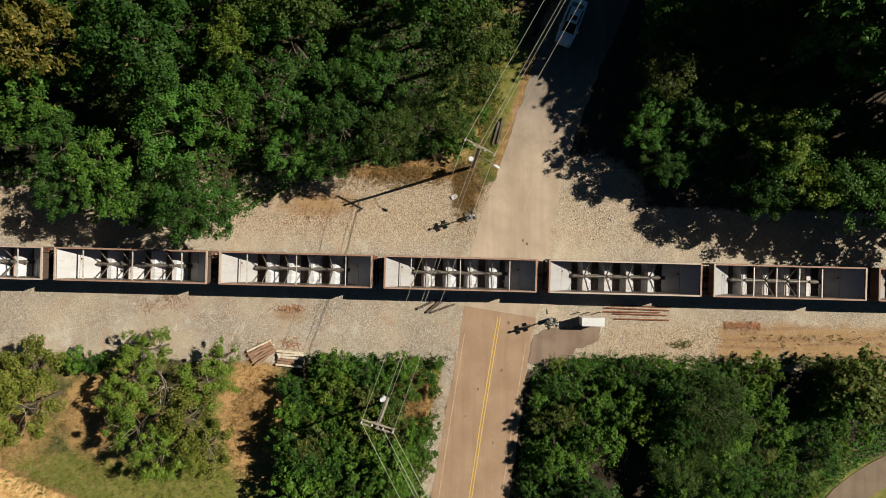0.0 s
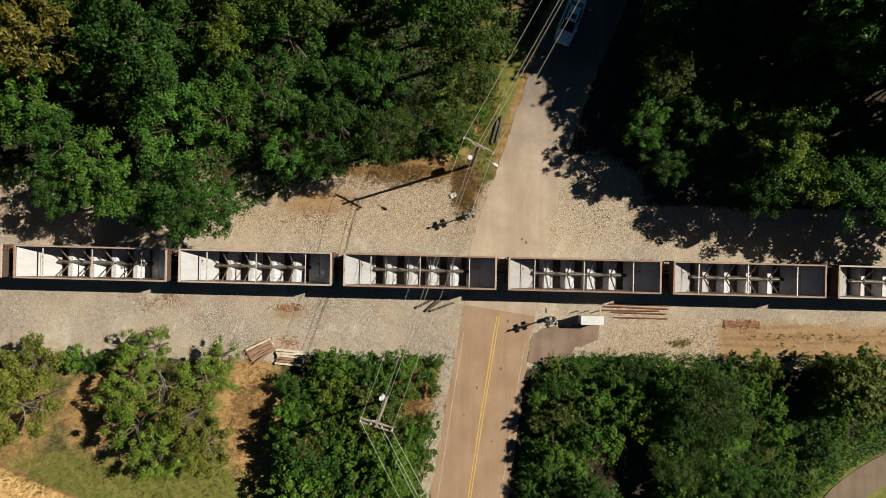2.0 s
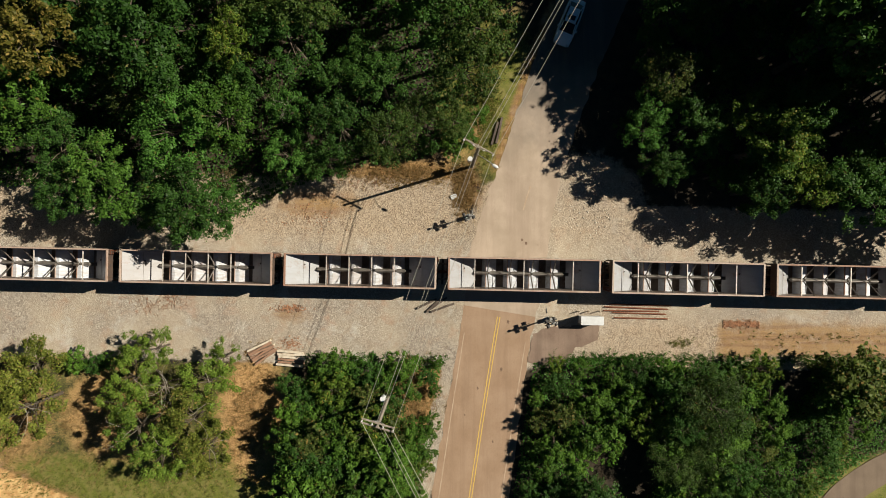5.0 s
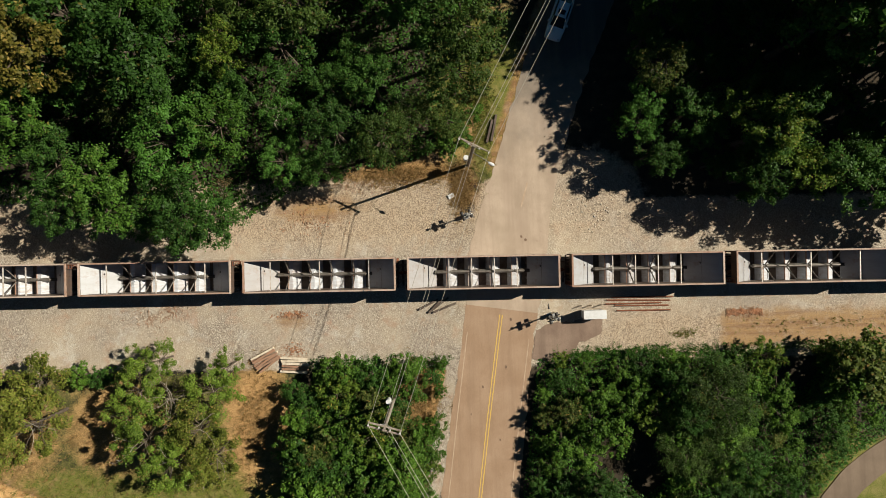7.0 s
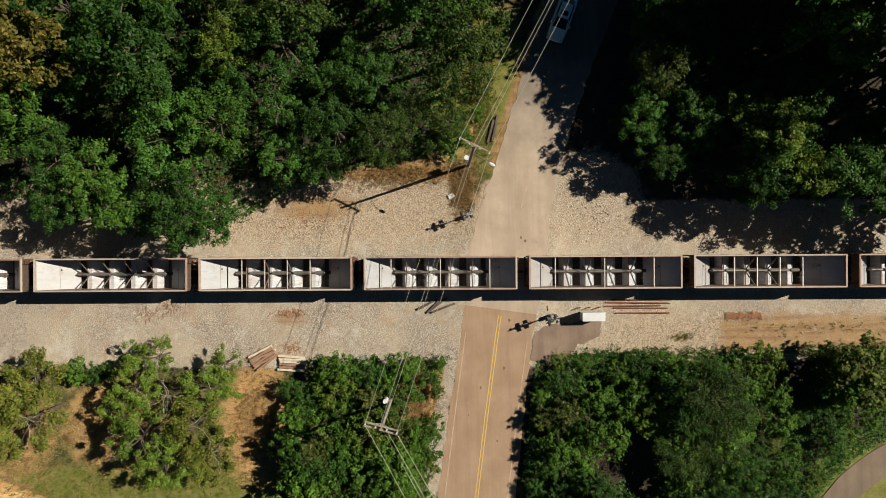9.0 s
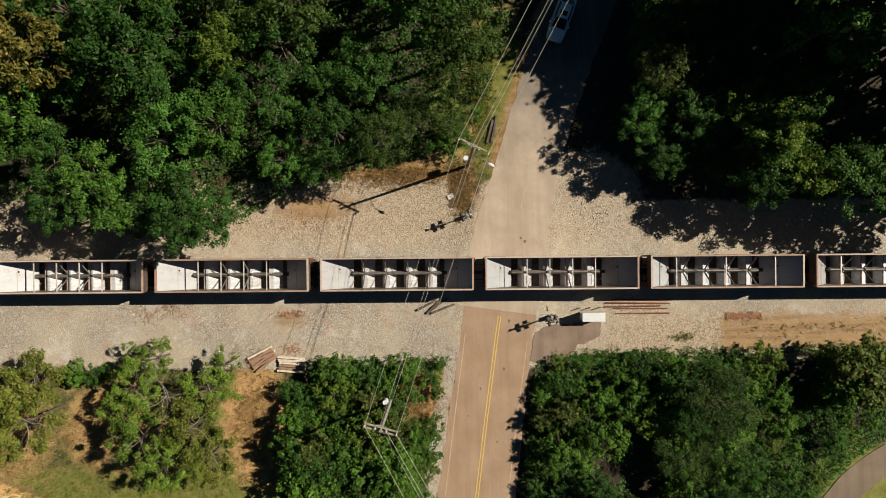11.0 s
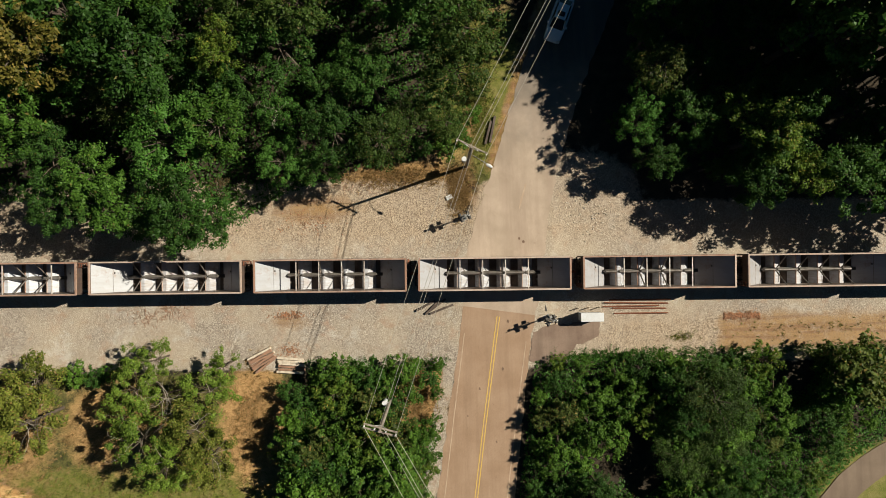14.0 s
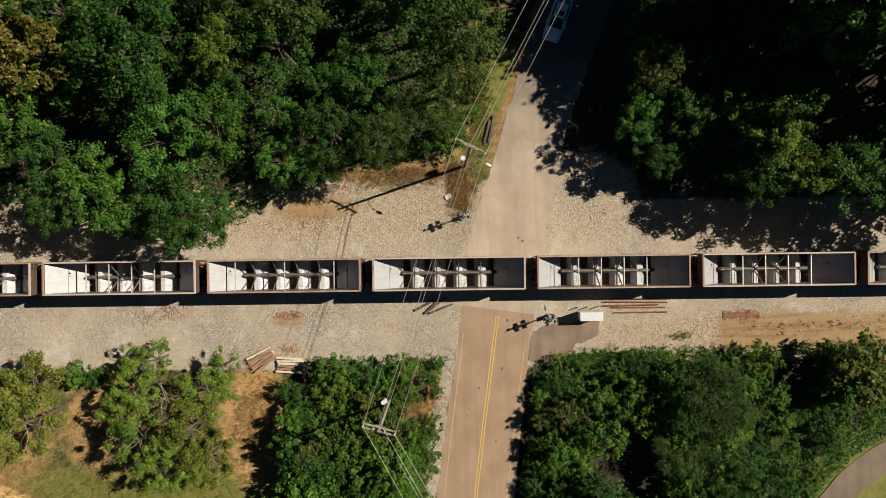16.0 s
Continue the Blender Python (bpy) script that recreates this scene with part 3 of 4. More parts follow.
        ridge = part("pocket_ridge", bm, inner, car)
        bm = bmesh.new()
        box(bm, x - 0.19, x - 0.14, -WIDE + 0.1, WIDE - 0.1, 1.1, 1.34)
        part("ridge_lip", bm, M_CHORD, ridge)
        # pale bulged chute plates on both sides of the sill
        for sy in (-1, 1):
            bm = bmesh.new()
            ring = []
            for k in range(9):
                a = -math.pi / 2 + math.pi * k / 8
                ring.append((x + 0.3 + 0.5 * math.cos(a), sy * 0.78 + 0.5 * math.sin(a)))
            low = [bm.verts.new((px, py, 1.2 - 1.38 * (px - x - 0.28) + 0.02)) for px, py in ring]
            high = [bm.verts.new((px - 0.02, sy * 0.78 + (py - sy * 0.78) * 0.85, 1.2 - 1.38 * (px - x - 0.28) + 0.09)) for px, py in ring]
            bm.faces.new(high)
            for k in range(8):
                bm.faces.new((low[k], low[k + 1], high[k + 1], high[k]))
            part("chute_plate", bm, inner, ridge)
    for x in [-4.24 + 2.12 * k for k in range(5)]:
        bm = bmesh.new()
        box(bm, x - 1.0 + 0.1, x + 1.0 + 0.1, -WIDE + 0.1, WIDE - 0.1, 0.24, 0.30)
        for y in (-0.75, 0.75):
            box(bm, x - 0.3, x + 0.45, y - 0.45, y + 0.45, 0.12, 0.24)
        part("hopper_door", bm, M_POCKET, car)
    # hood over the centre sill, in lengths with pointed ends
    bounds = [-4.6] + cross + [4.1]
    for a, b in zip(bounds, bounds[1:]):
        bm = bmesh.new()
        prism(bm, [(-0.19, 0.0), (0.19, 0.0), (0.19, 0.08), (0.04, 0.34), (-0.04, 0.34), (-0.19, 0.08)], b - a - 0.2, Matrix.Translation(((a + b) / 2 + 0.05, 0, 1.1)) @ Matrix.Rotation(radians(90), 4, "Z"))
        rod(bm, (a + 0.17, 0, 1.22), (a - 0.08, 0, 1.15), 0.17, 0.02, 6)
        rod(bm, (b - 0.07, 0, 1.22), (b + 0.1, 0, 1.15), 0.17, 0.02, 6)
        part("sill_hood", bm, M_HOOD, car)
    bm = bmesh.new()
    box(bm, -HALF, HALF, -0.16, 0.16, 0.62, 1.0)
    part("centre_sill", bm, M_BLACK, car)
    for x in (cross if braces == 4 else cross[1:3]):
        for s in (-1, 1):
            bm = bmesh.new()
            rod(bm, (x, s * 0.1, 1.3), (x, s * (WIDE - 0.09), 3.1), 0.06, seg=6)
            part("brace", bm, M_HOOD, car)
    for x in ties:
        bm = bmesh.new()
        box(bm, x - 0.04, x + 0.04, -WIDE + 0.07, WIDE - 0.07, 3.22, 3.32)
        part("cross_tie", bm, M_WHITE_TIE, car)
    return car


M_WHITE_TIE = worn("pale_worn_steel", (0.62, 0.58, 0.54), (0.45, 0.36, 0.3), 3.0, 0.5, 0.2)
hopper_kinds = [
    hopper_car(4, (-4.66, 0.0, 4.66), M_INNER, "empty open hopper car with pale steel inside and three cross ties"),
    hopper_car(2, (-3.25, -1.1, 1.05, 3.2), M_INNER_B, "empty open hopper car with pale steel inside and four cross ties"),
    hopper_car(4, (), M_INNER_B, "empty open hopper car with dusty inside and slanted braces"),
]
CARS = 23
kinds = [1, 1, 2, 0, 0, 0, 0, 0, 1, 1, 0, 0, 1, 2, 1, 1, 1, 2, 0, 1, 2, 2, 1]
hoppers, unused = [], list(hopper_kinds)
for i in range(CARS):
    k = hopper_kinds[kinds[i]]
    if k in unused:
        unused.remove(k)
        hoppers.append(k)
    else:
        hoppers.append(copy_thing(k, Matrix()))


def car_along(i, t):
    """How far along the track the middle of car i is at t seconds."""
    return 1.64 + PITCH * (3 - i) + 13.66 * t - 0.009 * t * t


# ---------------- trees ----------------
def leaf_cloud(name, seed, reach, tall, clumps, leaves, size, material, low=-0.25, lobes=0.3):
    """A crown of many small leaves in clumps over an uneven dome, its middle at the origin."""
    rng = np.random.default_rng(seed)
    d = rng.normal(size=(clumps * 4, 3))
    d /= np.linalg.norm(d, axis=1)[:, None]
    d = d[d[:, 2] > low][:clumps]
    lob = rng.normal(size=(5, 3))
    lob /= np.linalg.norm(lob, axis=1)[:, None]
    swell = 1 + lobes * (np.max(d @ lob.T, axis=1) - 0.6)
    r = (rng.uniform(0.3, 1.08, len(d)) ** 0.6) * swell
    mid = d * r[:, None] * np.array([reach, reach, tall / 2])
    rad = reach * rng.uniform(0.11, 0.26, len(d))
    pick = rng.integers(0, len(d), leaves)
    u = rng.normal(size=(leaves, 3))
    u[:, 2] = np.abs(u[:, 2]) * 0.9 - 0.15
    u /= np.linalg.norm(u, axis=1)[:, None]
    # each clump is a spray, drawn out its own way, with stray leaves past its edge
    stretch = rng.uniform(0.55, 1.5, (len(d), 3)) * np.array([1, 1, 0.7])
    spread = rng.uniform(0.3, 1.0, leaves) ** 0.6 * np.where(rng.uniform(0, 1, leaves) < 0.18, rng.uniform(1.0, 1.7, leaves), 1.0)
    p = mid[pick] + u * (rad[pick] * spread)[:, None] * stretch[pick]
    p = p + d[pick] * (rad[pick] * rng.normal(0, 0.25, leaves))[:, None]
    n = u * 0.6 + np.array([0, 0, 0.55]) + rng.normal(size=(leaves, 3)) * 0.45
    n /= np.linalg.norm(n, axis=1)[:, None]
    a = np.cross(n, rng.normal(size=(leaves, 3)))
    a /= np.linalg.norm(a, axis=1)[:, None]
    b = np.cross(n, a)
    s = size * rng.uniform(0.6, 1.3, leaves)[:, None]
    corners = np.stack([p - a * s * 0.5, p + b * s * 0.27 - n * s * 0.06, p + a * s * 0.5, p - b * s * 0.27 - n * s * 0.06], axis=1)
    me = bpy.data.meshes.new(name)
    me.vertices.add(leaves * 4)
    me.vertices.foreach_set("co", corners.reshape(-1))
    me.loops.add(leaves * 4)
    me.loops.foreach_set("vertex_index", np.arange(leaves * 4, dtype=np.int32))
    me.polygons.add(leaves)
    me.polygons.foreach_set("loop_start", np.arange(0, leaves * 4, 4, dtype=np.int32))
    me.update()
    me.materials.append(material)
    return me, mid


def tree(seed, reach, height, tall, leaves, size, material, label, name="tree", clumps=60, bare=0):
    rnd = random.Random(seed)
    top = tagged(empty(name), label, name)
    me, mids = leaf_cloud("crown", seed, reach, tall, clumps, leaves, size, material)
    c = new("crown", me)
    c.parent = top
    c.location = (0, 0, height - tall / 2)
    bm = bmesh.new()
    fork = max(0.3, height - tall * 0.85)
    r = 0.03 + height * 0.016
    lean = Vector((rnd.uniform(-0.3, 0.3), rnd.uniform(-0.3, 0.3), fork))
    rod(bm, (0, 0, -0.3), lean, r * 1.3, r * 0.8, 7)
    rod(bm, lean, (lean.x * 1.4, lean.y * 1.4, height - tall * 0.25), r * 0.8, r * 0.2, 6)
    for k in range(min(len(mids), 16)):
        m = mids[k] + np.array([0, 0, height - tall / 2])
        base = lean.lerp(Vector((lean.x * 1.4, lean.y * 1.4, height - tall * 0.25)), rnd.uniform(0, 0.75))
        elbow = base.lerp(Vector(m), 0.5) + Vector((0, 0, 0.12 * reach))
        rod(bm, base, elbow, r * 0.4, r * 0.25, 5)
        rod(bm, elbow, m, r * 0.25, r * 0.06, 5)
    part("trunk", bm, M_BARK, top)
    if bare:
        # dead twigs that stand out of the crown
        bm = bmesh.new()
        for k in range(bare):
            a, e = rnd.uniform(0, math.tau), rnd.uniform(0.1, 0.6)
            start = Vector((rnd.uniform(-0.2, 0.2), rnd.uniform(-0.2, 0.2), height - tall * 0.3))
            for j in range(4):
                a += rnd.uniform(-0.5, 0.5)
                end = start + Vector((math.cos(a), math.sin(a), e)) * reach * rnd.uniform(0.15, 0.26)
                end.z = min(end.z, height + 0.1)
                rod(bm, start, end, 0.035 - 0.007 * j, 0.028 - 0.007 * j, 4)
                twig = end + Vector((math.cos(a + rnd.choice((-1, 1))), math.sin(a + rnd.choice((-1, 1))), 0.3)) * reach * 0.16
                rod(bm, end, twig, 0.016, 0.006, 4)
                start = end
        part("dead_branch", bm, M_POLE, top)
    return top


class Grove:
    """Kinds of trees, each built once; the first to be set is the model itself, the rest copies."""

    def __init__(self):
        self.models, self.used = {}, set()

    def add(self, key, model):
        self.models[key] = model

    def put(self, key, x, y, size=1.0, turn=None, group="", high=1.0):
        m = self.models[key]
        turn = random.uniform(0, 360) if turn is None else turn
        at = pose(x, y, -0.03, 0, 0, turn) @ Matrix.Diagonal((size, size, size * high, 1))
        if key in self.used:
            ob = copy_thing(m, at @ Matrix.Diagonal((1 / m.scale.x, 1 / m.scale.y, 1 / m.scale.z, 1)))
        else:
            self.used.add(key)
            m.matrix_basis = at
            ob = m
        return tagged(ob, group=group)


grove = Grove()
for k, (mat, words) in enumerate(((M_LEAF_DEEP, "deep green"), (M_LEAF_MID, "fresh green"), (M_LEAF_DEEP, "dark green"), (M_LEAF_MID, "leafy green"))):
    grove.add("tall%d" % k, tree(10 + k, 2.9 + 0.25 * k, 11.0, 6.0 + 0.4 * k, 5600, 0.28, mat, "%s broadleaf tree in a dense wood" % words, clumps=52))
grove.add("dusky", tree(27, 3.0, 11.0, 5.6, 6000, 0.24, M_LEAF_DUSK, "dull olive broadleaf tree in a dense wood", clumps=70))
grove.add("dead", tree(28, 2.6, 4.6, 2.6, 420, 0.2, M_LEAF_OPEN_A, "half-dead tree of bare pale branches with few leaves", clumps=30, bare=11))
grove.add("olive", tree(21, 3.0, 11.0, 6.5, 5200, 0.26, M_LEAF_OLIVE, "olive green broadleaf tree with some dry leaves", clumps=80, bare=3))
grove.add("lime", tree(22, 2.6, 11.0, 6.5, 4600, 0.25, M_LEAF_LIME, "yellow-green broadleaf tree catching the sun", clumps=50))
grove.add("bright", tree(25, 2.9, 11.0, 6.0, 4600, 0.30, M_LEAF_BRIGHT, "light green broadleaf tree at the edge of the wood", clumps=50))
grove.add("golden", tree(26, 2.8, 11.5, 6.0, 4200, 0.28, M_LEAF_GOLD, "tree with yellowing leaves among green ones", clumps=50))
grove.add("brown", tree(23, 2.4, 10.5, 5.0, 3000, 0.22, M_LEAF_BROWN, "thin tree with browning leaves and bare twigs", clumps=50, bare=10))
grove.add("twiggy", tree(24, 2.8, 11.0, 5.5, 4600, 0.27, M_LEAF_MID, "green tree with pale dead branches on top", clumps=60, bare=6))
# mostly unseen trees, added past the view's edge to shade the north-east wood
for k in range(2):
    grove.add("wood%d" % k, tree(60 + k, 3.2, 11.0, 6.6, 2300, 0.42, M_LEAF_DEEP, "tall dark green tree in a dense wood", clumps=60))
for k, (mat, words) in enumerate(((M_LEAF_BUSH, "fresh green"), (M_LEAF_DEEP, "dark green"), (M_LEAF_OLIVE, "olive green"), (M_LEAF_LIME, "yellow-green"))):
    grove.add("bush%d" % k, tree(30 + k, 1.9, 3.6, 3.0, 2300, 0.25, mat, "%s leafy shrub at the edge of the railway" % words, "bush", clumps=46))
for k, (mat, words) in enumerate(((M_LEAF_OPEN_A, "olive green"), (M_LEAF_OPEN_B, "light green"))):
    grove.add("open%d" % k, tree(40 + k, 3.0, 6.4, 4.0, 4600, 0.23, mat, "open-crowned %s tree over dry grass" % words, clumps=30, bare=2))


def scatter(inside, x0, x1, y0, y1, gap, seed, tries=6000):
    """Seeded places in a stretch of ground, no two nearer than gap."""
    rnd, out = random.Random(seed), []
    for _ in range(tries):
        x, y = rnd.uniform(x0, x1), rnd.uniform(y0, y1)
        if inside(x, y) and all((x - a) ** 2 + (y - b) ** 2 > gap * gap for a, b in out):
            out.append((x, y))
    return out


def wood_edge(x):
    """The southern edge of the north-west wood."""
    pts = [(-70, 6.4), (-40, 6.4), (-32, 5.4), (-27, 3.4), (-23, 3.0), (-19, 4.1), (-15.5, 6.0), (-9, 8.2), (-2, 9.0), (1.0, 11.0), (6.0, 15.0)]
    for (a, p), (b, q) in zip(pts, pts[1:]):
        if x <= b:
            return p + (q - p) * (x - a) / (b - a)
    return 99.0


def in_north_west(x, y):
    return y > wood_edge(x) and x < 1.7 + 0.24 * (y - 14) and y < 36


pick = random.Random(5)
for x, y, s, k in ((-29.0, 5.2, 0.88, "bright"), (-36.6, 12.6, 1.05, "bright"), (-32.8, 17.8, 1.3, "golden"), (-24.6, 4.0, 0.74, "tall0"), (-27.0, 3.9, 0.66, "tall2"), (-31.6, 5.0, 0.72, "tall0"), (-35.4, 5.2, 0.7, "tall2"), (-20.8, 3.7, 0.72, "tall3")):
    grove.put(k, x, y, s, group="trees of the north-west wood")
for x, y in scatter(in_north_west, -52, 3, 2, 36, 3.3, 11):
    if noise.noise((x * 0.2, y * 0.2, 9.0)) < -0.28 or math.hypot(x + 29.0, y - 5.2) < 2.4 or math.hypot(x + 36.6, y - 12.6) < 2.4:
        continue
    edge = y - wood_edge(x)
    inner = step(-26.0, -12.0, x)
    key = pick.choices(["tall0", "tall1", "tall2", "tall3", "olive", "twiggy", "brown", "dusky", "bright"], [6, 3.4 - 2.0 * inner, 6, 3.4 - 2.0 * inner, 1.0, 0.8, 0.5, 6 * inner, 2.2 - 2.0 * inner])[0]
    low = (0.62 if x > -16 else 0.74) if edge < 3.0 else 1.0
    grove.put(key, x, y, pick.choice((0.62, 0.8, 0.95, 1.1, 1.3)) * low, group="trees of the north-west wood")
for x, y, s in ((-18.4, 19.2, 0.48), (-18.2, 17.2, 0.52)):
    grove.put("lime", x, y, s * 1.25, group="trees of the north-west wood", high=1.75)


for x, y, s, k in ((0.9, 9.9, 0.6, "bush0"), (2.5, 10.9, 0.6, "bush0"), (1.3, 11.9, 0.75, "bush1"), (3.6, 13.2, 0.6, "bush0"), (-1.2, 10.3, 0.5, "bush1"), (4.4, 15.6, 0.5, "bush2")):
    grove.put(k, x, y, s, group="shrubs at the edge of the wood")


def in_north_east(x, y):
    return y > 4.6 + 0.02 * (x - 30) and x > 17.0 - 0.25 * (y - 8) + max(0.0, (y - 12) * 0.75) and x > 15 and y < 44 and (x > 27 or y > 8)


# the wood0 and wood1 entries are added past the edge to cast shade
for x, y, s, k in ((18.6, 11.0, 0.62, "tall1"), (20.2, 13.2, 0.6, "tall3"), (23.0, 17.0, 0.55, "twiggy"), (29.4, 9.2, 1.0, "lime"), (27.2, 12.0, 0.85, "lime"), (30.0, 9.0, 0.85, "tall0"), (33.2, 5.5, 0.86, "lime"), 
                   (34.6, 13.8, 0.75, "tall2"), (37.0, 7.4, 0.8, "tall2"), (33.0, 12.4, 0.7, "tall2"), (24.4, 10.0, 0.62, "tall0"), (20.8, 15.9, 0.72, "olive"), (19.6, 18.6, 0.6, "tall2"), (24.0, 21.0, 0.65, "tall2"), (20.8, 21.8, 0.85, "tall0"), (27.6, 23.6, 1.05, "wood0"), (36.4, 21.6, 1.8, "wood1"), (31.5, 23.2, 1.5, "wood0"), (37.0, 26.5, 1.8, "wood0"), (33.6, 17.8, 1.35, "tall1"), (29.2, 19.4, 0.85, "tall2"), (31.6, 11.8, 0.95, "tall0"),
                   (26.0, 17.0, 0.6, "tall2"), (22.0, 7.8, 0.5, "tall2"), (26.4, 7.0, 0.5, "tall0"), (40.2, 16.0, 1.7, "wood0"), (40.0, 21.0, 1.7, "wood1"), (40.2, 27.5, 1.75, "wood0"),
                   (36.4, 4.9, 0.95, "tall0"), (29.2, 5.4, 0.75, "tall2"), (41.0, 4.7, 0.95, "wood1"), (45.0, 4.9, 1.05, "wood0"), (49.5, 4.8, 1.2, "wood1"), (54.0, 5.0, 1.2, "wood0")):
    grove.put(k, x, y, s, group="trees of the north-east wood")
for x, y in scatter(in_north_east, 15, 36, 4, 22, 4.4, 12):
    grove.put(pick.choice(["tall0", "tall2", "bush1"]), x, y, pick.uniform(0.5, 0.75), group="trees of the north-east wood")
# added beyond the view; heights raised until wood and road fall in shade
for x, y in scatter(lambda x, y: x > 22 + 0.5 * (y - 24), 20, 40, 25, 44, 4.0, 17):
    grove.put(pick.choice(["wood0", "wood1"]), x, y, pick.uniform(1.45, 1.75), group="trees of the north-east wood")
for x, y in scatter(lambda x, y: y > 12.5, 39, 58, 4.5, 44, 4.6, 13):
    grove.put(pick.choice(["wood0", "wood1"]), x, y, pick.uniform(1.45, 1.65), group="trees of the north-east wood")
for x, y in scatter(lambda x, y: True, 39.5, 64, 5.6, 12, 3.6, 18):
    grove.put(pick.choice(["wood0", "wood1"]), x, y, pick.uniform(0.95, 1.15), group="trees of the north-east wood")


def in_south_east(x, y):
    lane = math.hypot(x - 52, y + 38)
    return y < -11.6 - 0.02 * (x - 10) + 0.5 * math.sin(x * 0.7) and x > road_at(y)[0] + 4.9 and lane > (20.2 if x < 37 else 22.0) and y > -34


grove.add("round", tree(51, 3.6, 6.6, 4.6, 8000, 0.18, M_LEAF_FINE, "round fine-leaved green tree", clumps=110))
for x, y, s in ((39.0, -12.7, 1.7), (41.6, -14.2, 1.4)):
    grove.put("bush2", x, y, s, group="shrubs south of the track")
for x, y, s in ((25.0, -15.0, 1.0), (25.8, -20.6, 0.75), (22.3, -20.4, 0.75)):
    grove.put("round", x, y, s, group="shrubs south of the track")
for x, y in scatter(in_south_east, 7, 50, -30, -11, 1.95, 14):
    deep = -12 - y
    if math.hypot(x - 34.9, y + 13.5) < 2.5 or math.hypot(x - 18.2, y + 22.2) < 4.0:
        continue
    key = pick.choices(["bush0", "bush1", "bush2", "bush3", "tall0", "tall1"], [6, 3, 1.0, 0.7, 1.0 if deep > 5 and x > 14 else 0, 0.8 if deep > 5 and x > 14 else 0])[0]
    grove.put(key, x, y, pick.uniform(0.75, 1.3) * (0.75 if deep < 1.5 else 1.0) * (0.5 + 0.5 * step(0.5, 5.0, x - road_at(y)[0] - 4.5)) * (0.68 if x > 28 and y < -15 else 1.0) * (0.55 + 0.45 * step(20.5, 23.5, math.hypot(x - 52, y + 38))) if key[0] == "b" else pick.uniform(0.42, 0.55), group="shrubs south of the track")


for x, y, s, k in ((-38.0, -10.7, 0.95, "open0"), (-38.4, -14.4, 1.1, "open0"), (-40.9, -12.4, 1.1, "open0"), (-43.0, -16.5, 1.1, "open0"), (-44.5, -13.0, 1.2, "open0"), (-27.6, -9.6, 0.62, "open1"), (-30.0, -9.4, 0.5, "open1"), (-29.0, -12.2, 0.85, "open1"),
                   (-26.2, -13.0, 1.0, "dead"), (-22.0, -12.6, 0.85, "open1"), (-23.5, -15.7, 1.0, "open0"), (-28.5, -16.6, 0.95, "open1"), (-25.8, -18.8, 0.9, "open1"), (-22.2, -18.4, 0.9, "open0"),
                   (-30.5, -14.6, 0.75, "open1"), (-21.2, -10.4, 0.55, "open1"), (-24.0, -20.5, 0.6, "open0"), (-36.2, -10.9, 0.7, "bush0"), (-34.4, -11.2, 0.6, "bush1"), (-33.0, -11.0, 0.5, "bush0"), (-32.0, -12.5, 0.55, "bush2")):
    grove.put(k, x, y, s, group="open trees south of the track")


def in_south_pole(x, y):
    return x < road_at(y)[0] - 5.2 and x > -16.0 - 0.15 * (y + 11) and y < -11.2 - 2.2 * step(-11.5, -13.0, x) and y > -30 and not (x > -6 and -20 < y < -13.5 and pick_gap(x, y))


def pick_gap(x, y):
    return math.hypot((x + 3.0) / 2.2, (y + 15.5) / 3.0) < 1


grove.put("bush3", -10.7, -13.6, 0.95, group="shrubs round the pole")
for x, y in scatter(in_south_pole, -16, 2, -32, -11.3, 1.6, 15):
    key = pick.choices(["bush0", "bush1", "bush2", "bush3"], [7, 1.5, 1.5, 0.4])[0]
    grove.put(key, x, y, pick.uniform(0.7, 1.15) * (1.2 if y < -17 else 0.8) * (0.6 + 0.4 * step(0.5, 4.0, road_at(y)[0] - 5.0 - x)), group="shrubs round the pole")


